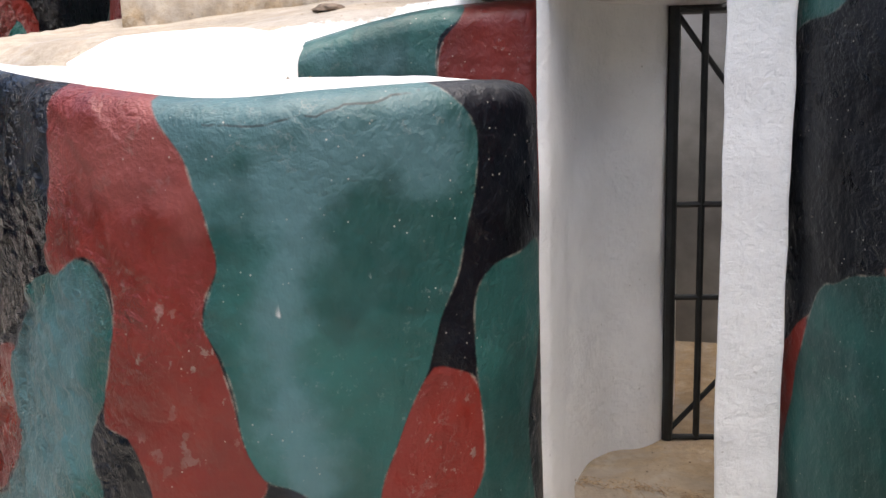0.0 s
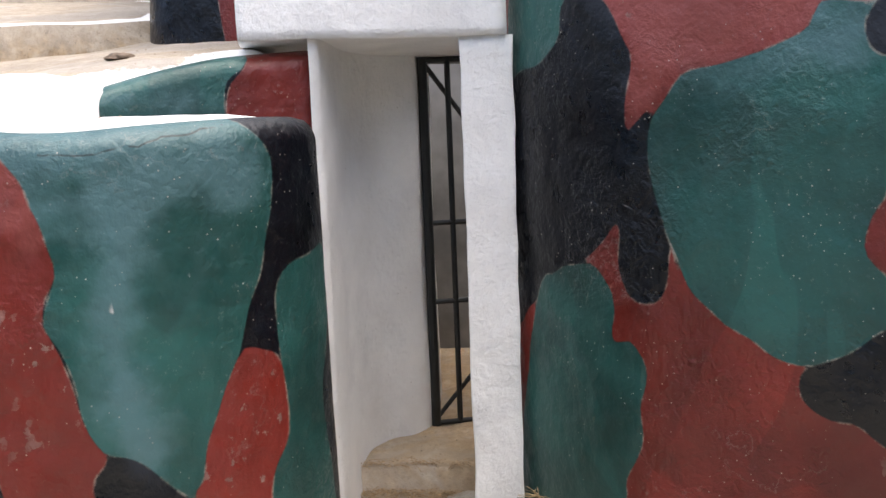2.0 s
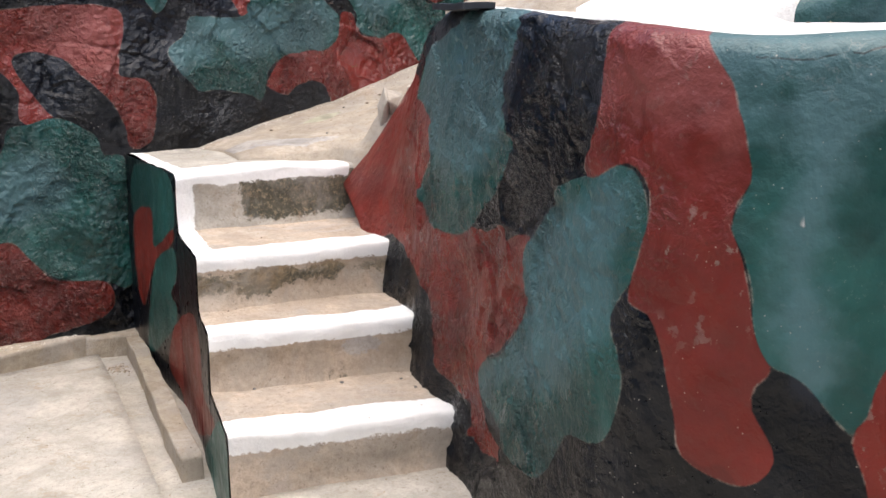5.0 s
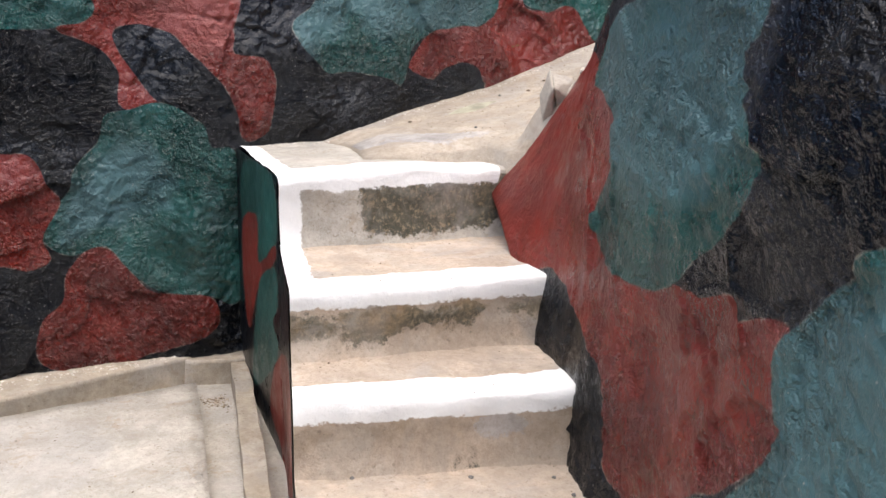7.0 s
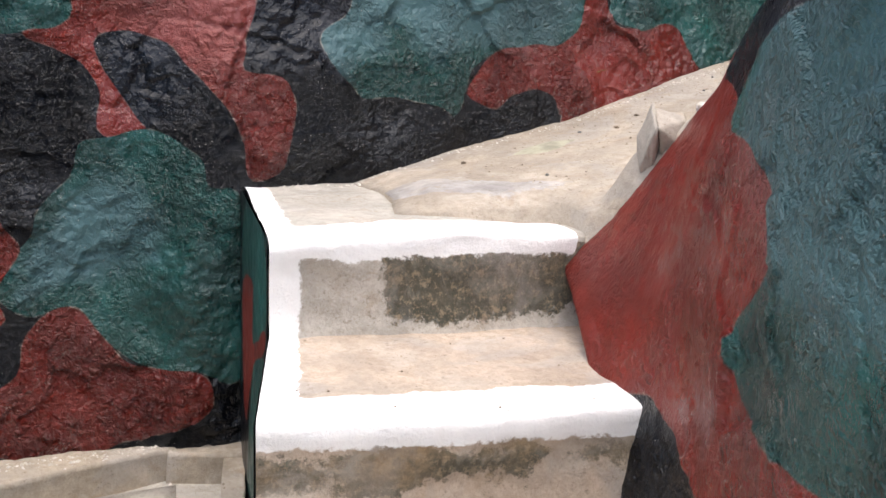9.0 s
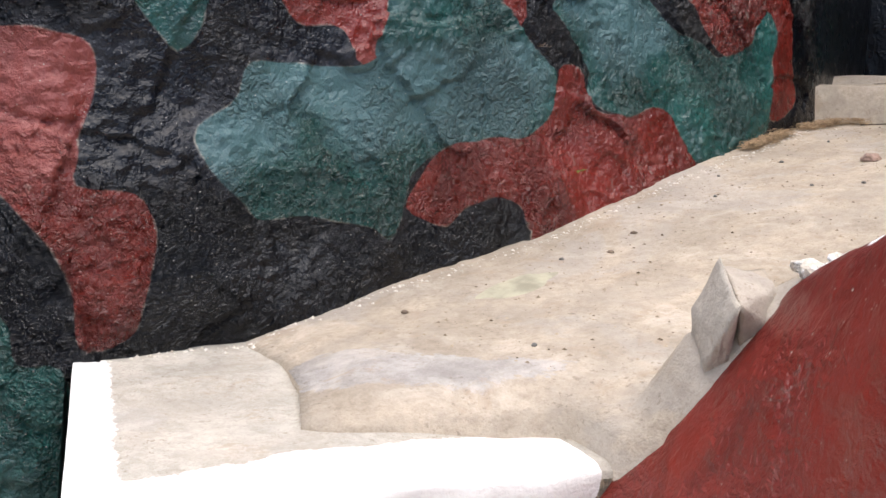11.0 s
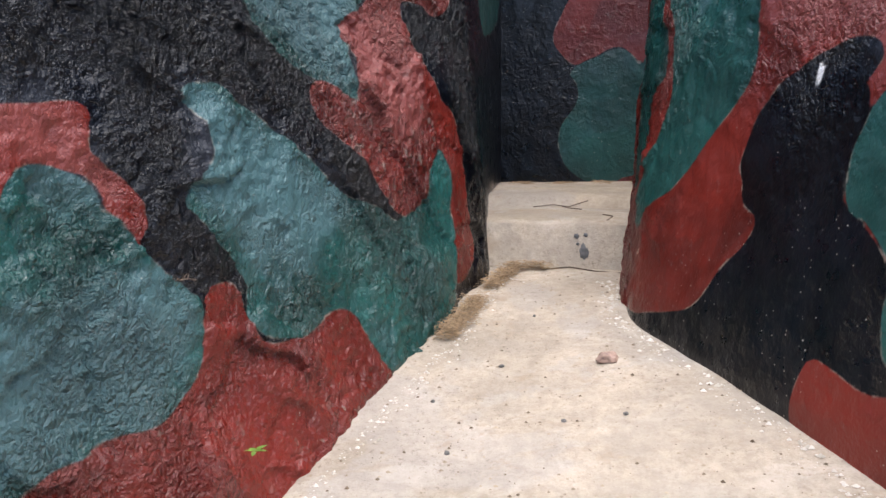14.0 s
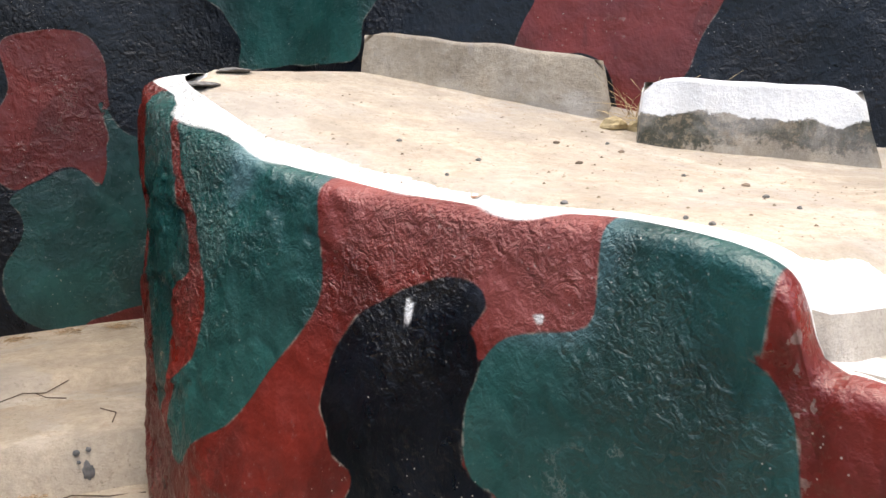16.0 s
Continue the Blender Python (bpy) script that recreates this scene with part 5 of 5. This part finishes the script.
set_down("stone", stone_mesh("stone", 0.032, 0.6, 5.0, plain("pinkish_stone", (0.36, 0.25, 0.20), 0.9, 0.35, 30, 70, 0.006), 3), -2.748, 6.035, 20, "fist-sized pinkish stone on the path", "stone")
set_down("stone", stone_mesh("stone", 0.045, 0.33, 8.0, STONE, 3), -0.5, 3.42, 15, "flat brown stone on the low terrace", "stone")
set_down("stone", stone_mesh("stone", 0.034, 0.22, 9.0, STONE, 3), -1.925, 5.6, -35, "flat brown stone by the terrace edge", "stone")
set_down("stone", stone_mesh("stone", 0.028, 0.35, 12.0, plain("greenish_stone", (0.30, 0.34, 0.28), 0.9, 0.3, 30), 3), -1.96, 5.66, 30, "pale greenish stone by the terrace edge", "stone")
yellow = plain("yellow_cobble", (0.42, 0.33, 0.18), 0.9, 0.3, 20, 60, 0.006)
set_down("stone", stone_mesh("stone", 0.05, 0.6, 15.0, yellow, 3), -1.12, 6.62, 10, "yellowish cobble between the terrace kerbs", "stone", "cobbles between the kerbs")
set_down("stone", stone_mesh("stone", 0.055, 0.55, 17.0, yellow, 3), -1.03, 6.6, 60, "yellowish cobble between the terrace kerbs", "stone", "cobbles between the kerbs")
set_down("slate_chip", stone_mesh("slate_chip", 0.06, 0.18, 19.0, SLATE, 3), -2.26, 7.19, 5, "flat grey slate chip on the upper terrace", "stone")
set_down("slate_chip", stone_mesh("slate_chip", 0.07, 0.16, 23.0, SLATE, 3), -2.42, 7.0, 25, "flat grey slate chip on the terrace edge", "stone")
# broken pieces of render along the edge of the path
rubble = concrete("broken_render", (0.62, 0.56, 0.47), (0.42, 0.40, 0.37), 0.4)
for i, (x, y, size) in enumerate([(-2.46, 4.33, 0.03), (-2.43, 4.27, 0.034), (-2.39, 4.24, 0.026), (-2.35, 4.22, 0.036), (-2.3, 4.15, 0.03), (-2.25, 4.1, 0.034), (-2.42, 4.35, 0.02), (-2.31, 4.24, 0.018), (-2.19, 4.05, 0.03)]):
    set_down("render_chip", stone_mesh("render_chip", size, 0.6, 31.0 + i, rubble), x, y, i * 50, "broken pale render chip on the path edge", "rubble", "render chips")
# a trowelled patch of mortar
bm = bmesh.new()
bmesh.ops.create_grid(bm, x_segments=24, y_segments=24, size=1.0)
for v in list(bm.verts):
    if v.co.length > 0.98:
        bm.verts.remove(v)
for v in bm.verts:
    a = math.atan2(v.co.y, v.co.x)
    k = 1 + 0.35 * noise.noise((math.cos(a) * 1.5, math.sin(a) * 1.5, 4.0))
    x, y = -3.34 + v.co.x * k * 0.07 + v.co.y * 0.03, 4.76 + v.co.y * k * 0.15
    v.co = Vector((x, y, resting(x, y) - 0.006 + 0.013 * max(0, 1 - v.co.length ** 2) ** 0.5))
mortar = part("mortar_patch", bm, plain("greenish_mortar", (0.36, 0.34, 0.25), 0.9, 0.25, 14, 60, 0.006))
smooth(mortar.data)
tagged(mortar, "greenish-grey mortar patch smeared on the path", "mortar", kind="structure")


def twig(points, r, label):
    bm = bmesh.new()
    pts = [Vector((x, y, resting(x, y) + r + h)) for x, y, h in points]
    for a, b in zip(pts, pts[1:]):
        rod(bm, a, b, r, 6)
    return tagged(part("twig", bm, TWIG), label, "twig")


twig([(-3.0, 6.93, 0), (-2.9, 6.95, 0.004), (-2.8, 6.9, 0), (-2.7, 6.88, 0)], 0.0024, "thin dry twig lying below the step")
twig([(-3.08, 7.44, 0), (-3.0, 7.5, 0.006), (-2.93, 7.49, 0), (-2.85, 7.53, 0)], 0.002, "dry forked twig lying on the landing")
twig([(-2.96, 7.5, 0), (-2.93, 7.42, 0.002), (-2.87, 7.38, 0)], 0.002, "dry twig lying on the landing")
twig([(-2.78, 7.2, 0), (-2.74, 7.12, 0.002), (-2.76, 7.05, 0)], 0.002, "dry bent stalk lying on the landing")


def blades(name, places, count, long, material, label, spread, lie=0.8, kind="", category="dry grass", pile=0.012):
    """A loose heap of thin stalks."""
    verts, faces = [], []
    rng = random.Random(len(name) + count)
    for _ in range(count):
        x, y, z = rng.choice(places)
        x, y = x + rng.gauss(0, spread), y + rng.gauss(0, spread)
        z = max(z, resting(x, y)) if z < 90 else resting(x, y)
        a, up, l = rng.uniform(0, 6.3), rng.uniform(0, 1) ** 2 * (1 - lie) * 1.6 + 0.05, long * rng.uniform(0.4, 1.1)
        w = rng.uniform(0.0008, 0.0018)
        side = Vector((-math.sin(a), math.cos(a), 0)) * w
        p = Vector((x, y, z + rng.uniform(0.001, pile)))
        d = Vector((math.cos(a), math.sin(a), up)).normalized() * l / 3
        for k in range(3):
            q = p + d
            d = d + Vector((rng.gauss(0, 0.15), rng.gauss(0, 0.15), -0.12)) * l / 3
            n = len(verts)
            lift = Vector((0, 0, w))
            verts += [p - side, p + side, q + side, q - side, p + lift, q + lift]
            faces += [(n, n + 1, n + 2, n + 3), (n, n + 4, n + 5, n + 3), (n + 1, n + 4, n + 5, n + 2)]
            p = q
    mesh = bpy.data.meshes.new(name)
    mesh.from_pydata(verts, [], faces)
    mesh.materials.append(material)
    return tagged(new(name, mesh), label, category, kind=kind)


LITTER = plain("brown_litter", (0.34, 0.235, 0.135), 0.9, 0.5, 90)
blades("dry_grass", [(-3.235 + 0.05 * t, 6.2 + 0.3 * t, 99) for t in np.linspace(0, 1, 30)], 1500, 0.02, LITTER, "heap of dry brown grass along the wall foot", 0.02, 0.95, "stuff", pile=0.03)
blades("dry_grass", [(-3.16 + 0.05 * t, 6.66 + 0.27 * t, 99) for t in np.linspace(0, 1, 30)] + [(-3.12 + 0.13 * t, 6.94, 99) for t in np.linspace(0, 1, 14)], 1100, 0.028, LITTER, "tangled dry grass caught in the step's corner", 0.018, 0.9, "stuff", pile=0.03)
blades("dry_grass", [(-3.2, 8.18, 99), (-3.0, 8.22, 99), (-2.8, 8.24, 99), (-2.6, 8.22, 99)], 300, 0.04, LITTER, "dry grass litter along the back wall", 0.03, 0.95, "stuff")
blades("dry_grass", [(0.14 + 0.46 * t, 3.485 - 0.11 * t, 99) for t in np.linspace(0, 1, 24)], 420, 0.05, LITTER, "tangled dry grass at the foot of the doorstep", 0.022, 0.85, "stuff", pile=0.02)
blades("dry_tuft", [(-3.58, 5.2, 1.74)], 12, 0.03, TWIG, "small dry tuft growing out of the rock wall", 0.008, 0.5)
blades("dry_tuft", [(0.80, 3.1, 0.18)], 40, 0.07, STRAW, "dry straw caught at the foot of the jamb", 0.012, 0.3)
blades("dry_weed", [(-0.93, 6.72, 2.58), (-1.0, 6.66, 2.58), (-0.88, 6.6, 2.58)], 70, 0.28, STRAW, "dry weed stalks behind the white kerb", 0.03, 0.2)


def leaves(name, at, count, size, material, label, turn=0.0):
    bm = bmesh.new()
    rng = random.Random(3)
    for i in range(count):
        m = Matrix.Translation(at) @ Matrix.Rotation(turn + i * 2.4, 4, "Z") @ Matrix.Rotation(rng.uniform(-0.5, 0.2), 4, "Y")
        s = size * rng.uniform(0.7, 1.1)
        mid = [m @ Vector((s * t, 0, -0.25 * s * t * t)) for t in (0, 0.35, 0.7, 1)]
        for sign in (1, -1):
            side = [m @ Vector((s * t, sign * s * w, -0.25 * s * t * t + 0.12 * s * w)) for t, w in ((0.35, 0.26), (0.7, 0.2))]
            vs = [bm.verts.new(p) for p in (mid[0], side[0], side[1], mid[3], mid[2], mid[1])]
            bm.faces.new(vs)
    return tagged(part(name, bm, material), label, "leaf")


leaves("weed", Vector((-3.50, 5.36, 1.345)), 5, 0.03, plain("fresh_leaf", (0.12, 0.22, 0.03), 0.5, 0.2, 40), "small green weed growing from a wall crack")
leaves("fallen_leaf", Vector((-2.08, 5.88, 2.402)), 1, 0.055, plain("brown_leaf", (0.28, 0.14, 0.07), 0.7, 0.3, 40), "single dry brown leaf on the terrace edge", 0.8)

# the thin slab that tops the corner of the low bank
bm = bmesh.new()
for v in block(bm, (-0.2, -0.03, -0.016), (0.2, 0.08, 0.006), None, cuts=10, rough=0.0):
    v.co = pose(-1.64, 3.29, 1.598, 0, -2, 134) @ v.co
    v.co += 0.008 * noise.noise_vector(v.co * 8)
slab = part("edge_slab", bm, plain("dark_painted_slab", (0.03, 0.034, 0.04), 0.6, 0.4, 9, 60, 0.006))
smooth(slab.data)
tagged(slab, "thin dark-painted stone slab capping the bank corner", "slab")


# ---- grit ----
def grit_on(name, count, where, label, low=0.002, high=0.007, seed=1, material=None):
    rng = random.Random(seed)
    verts, faces = [], []
    while len(verts) < count * 6:
        x, y = where(rng)
        z, r = resting(x, y), low + (high - low) * rng.random() ** 3
        n, a = len(verts), rng.uniform(0, 6.3)
        c, s = math.cos(a) * r, math.sin(a) * r
        h = r * rng.uniform(0.4, 0.9)
        verts += [(x + c, y + s, z), (x - s, y + c, z), (x - c * rng.uniform(0.5, 1), y - s, z), (x + s, y - c * rng.uniform(0.5, 1), z), (x, y, z + h), (x, y, z - h)]
        faces += [(n, n + 1, n + 4), (n + 1, n + 2, n + 4), (n + 2, n + 3, n + 4), (n + 3, n, n + 4)]
    mesh = bpy.data.meshes.new(name)
    mesh.from_pydata(verts, [], faces)
    mesh.materials.append(material or GRIT)
    tagged(new(name, mesh), label, "grit", kind="stuff")


m = Mat("mixed_grit", 0.9, 0.2)
island = m.t.nodes.new("ShaderNodeNewGeometry").outputs["Random Per Island"]
GRIT = m.done(m.mix(island, (0.10, 0.07, 0.045), (0.46, 0.38, 0.28)))
m = Mat("pale_crumbs", 0.9, 0.2)
island = m.t.nodes.new("ShaderNodeNewGeometry").outputs["Random Per Island"]
CRUMBS = m.done(m.mix(island, (0.45, 0.40, 0.32), (0.75, 0.71, 0.64)))
FOOT = [(-3.95, 3.88), (-3.7, 4.6), (-3.5, 5.2), (-3.34, 5.76), (-3.21, 6.2), (-3.14, 6.8)]
EDGE = [(-2.13, 5.25), (-2.34, 5.68), (-2.56, 6.06), (-2.71, 6.34), (-2.72, 6.75)]


def beside(line, spread, inward):
    def pick(rng):
        k = rng.randrange(len(line) - 1)
        t, d = rng.random(), abs(rng.gauss(0, spread)) * inward
        return line[k][0] + (line[k + 1][0] - line[k][0]) * t + d, line[k][1] + (line[k + 1][1] - line[k][1]) * t
    return pick


grit_on("grit", 2000, lambda r: (r.uniform(-3.5, -2.2), r.uniform(4.3, 6.9)), "fine gravel and crumbs strewn over the path", 0.0018, 0.0075, 1)
grit_on("grit", 700, lambda r: (r.uniform(-2.2, -1.0), r.uniform(5.3, 7.0)), "fine gravel strewn over the upper terrace", 0.002, 0.007, 2)
grit_on("grit", 260, lambda r: (r.uniform(-2.9, -1.6), r.uniform(2.6, 4.0)), "fine gravel strewn over the steps", 0.0015, 0.005, 3)
grit_on("grit", 260, lambda r: (r.uniform(-0.6, 0.8), r.uniform(2.6, 3.8)), "fine gravel strewn before the door", 0.0015, 0.006, 4)
grit_on("paint_crumbs", 650, beside(FOOT, 0.03, 1), "pale crumbs of render along the wall foot", 0.002, 0.010, 5, CRUMBS)
grit_on("paint_crumbs", 380, beside(EDGE, 0.034, -1), "pale crumbs of render along the bank foot", 0.002, 0.012, 6, CRUMBS)


grit_on("paint_crumbs", 420, beside([(-4.62, 2.5), (-4.48, 2.9), (-4.22, 3.5), (-4.1, 3.85)], 0.06, 1), "pale crumbs along the kerb by the rock wall", 0.003, 0.012, 7, CRUMBS)
grit_on("grit", 220, lambda r: (-3.84 + r.gauss(0, 0.04), 3.53 + r.gauss(0, 0.03)), "sandy seed litter in the corner of the drain", 0.003, 0.008, 8)
grit_on("grit", 260, lambda r: (r.uniform(-4.3, -2.4), r.uniform(1.4, 3.4)), "fine gravel strewn over the court slab", 0.002, 0.006, 9)


# dark splashes of paint on the riser of the upper step
SPLASH = plain("dark_splash", (0.17, 0.17, 0.17), 0.8, 0.3, 40)
for x, z, w, h in ((-2.845, 1.625, 0.016, 0.03), (-2.875, 1.685, 0.01, 0.009), (-2.84, 1.69, 0.008, 0.008), (-2.87, 1.655, 0.006, 0.006)):
    bm = bmesh.new()
    bmesh.ops.create_icosphere(bm, subdivisions=3, radius=1.0)
    for v in bm.verts:
        k = 1 + 0.5 * noise.noise(v.co * 1.8 + Vector((x * 90, z * 50, 0)))
        v.co = Vector((x + v.co.x * k * w, 6.98 + v.co.y * 0.006 - 0.06 * (x + 2.85), z + v.co.z * k * h))
    tagged(part("paint_splash", bm, SPLASH), "dark splash of paint on the cream riser", "stain", kind="structure")
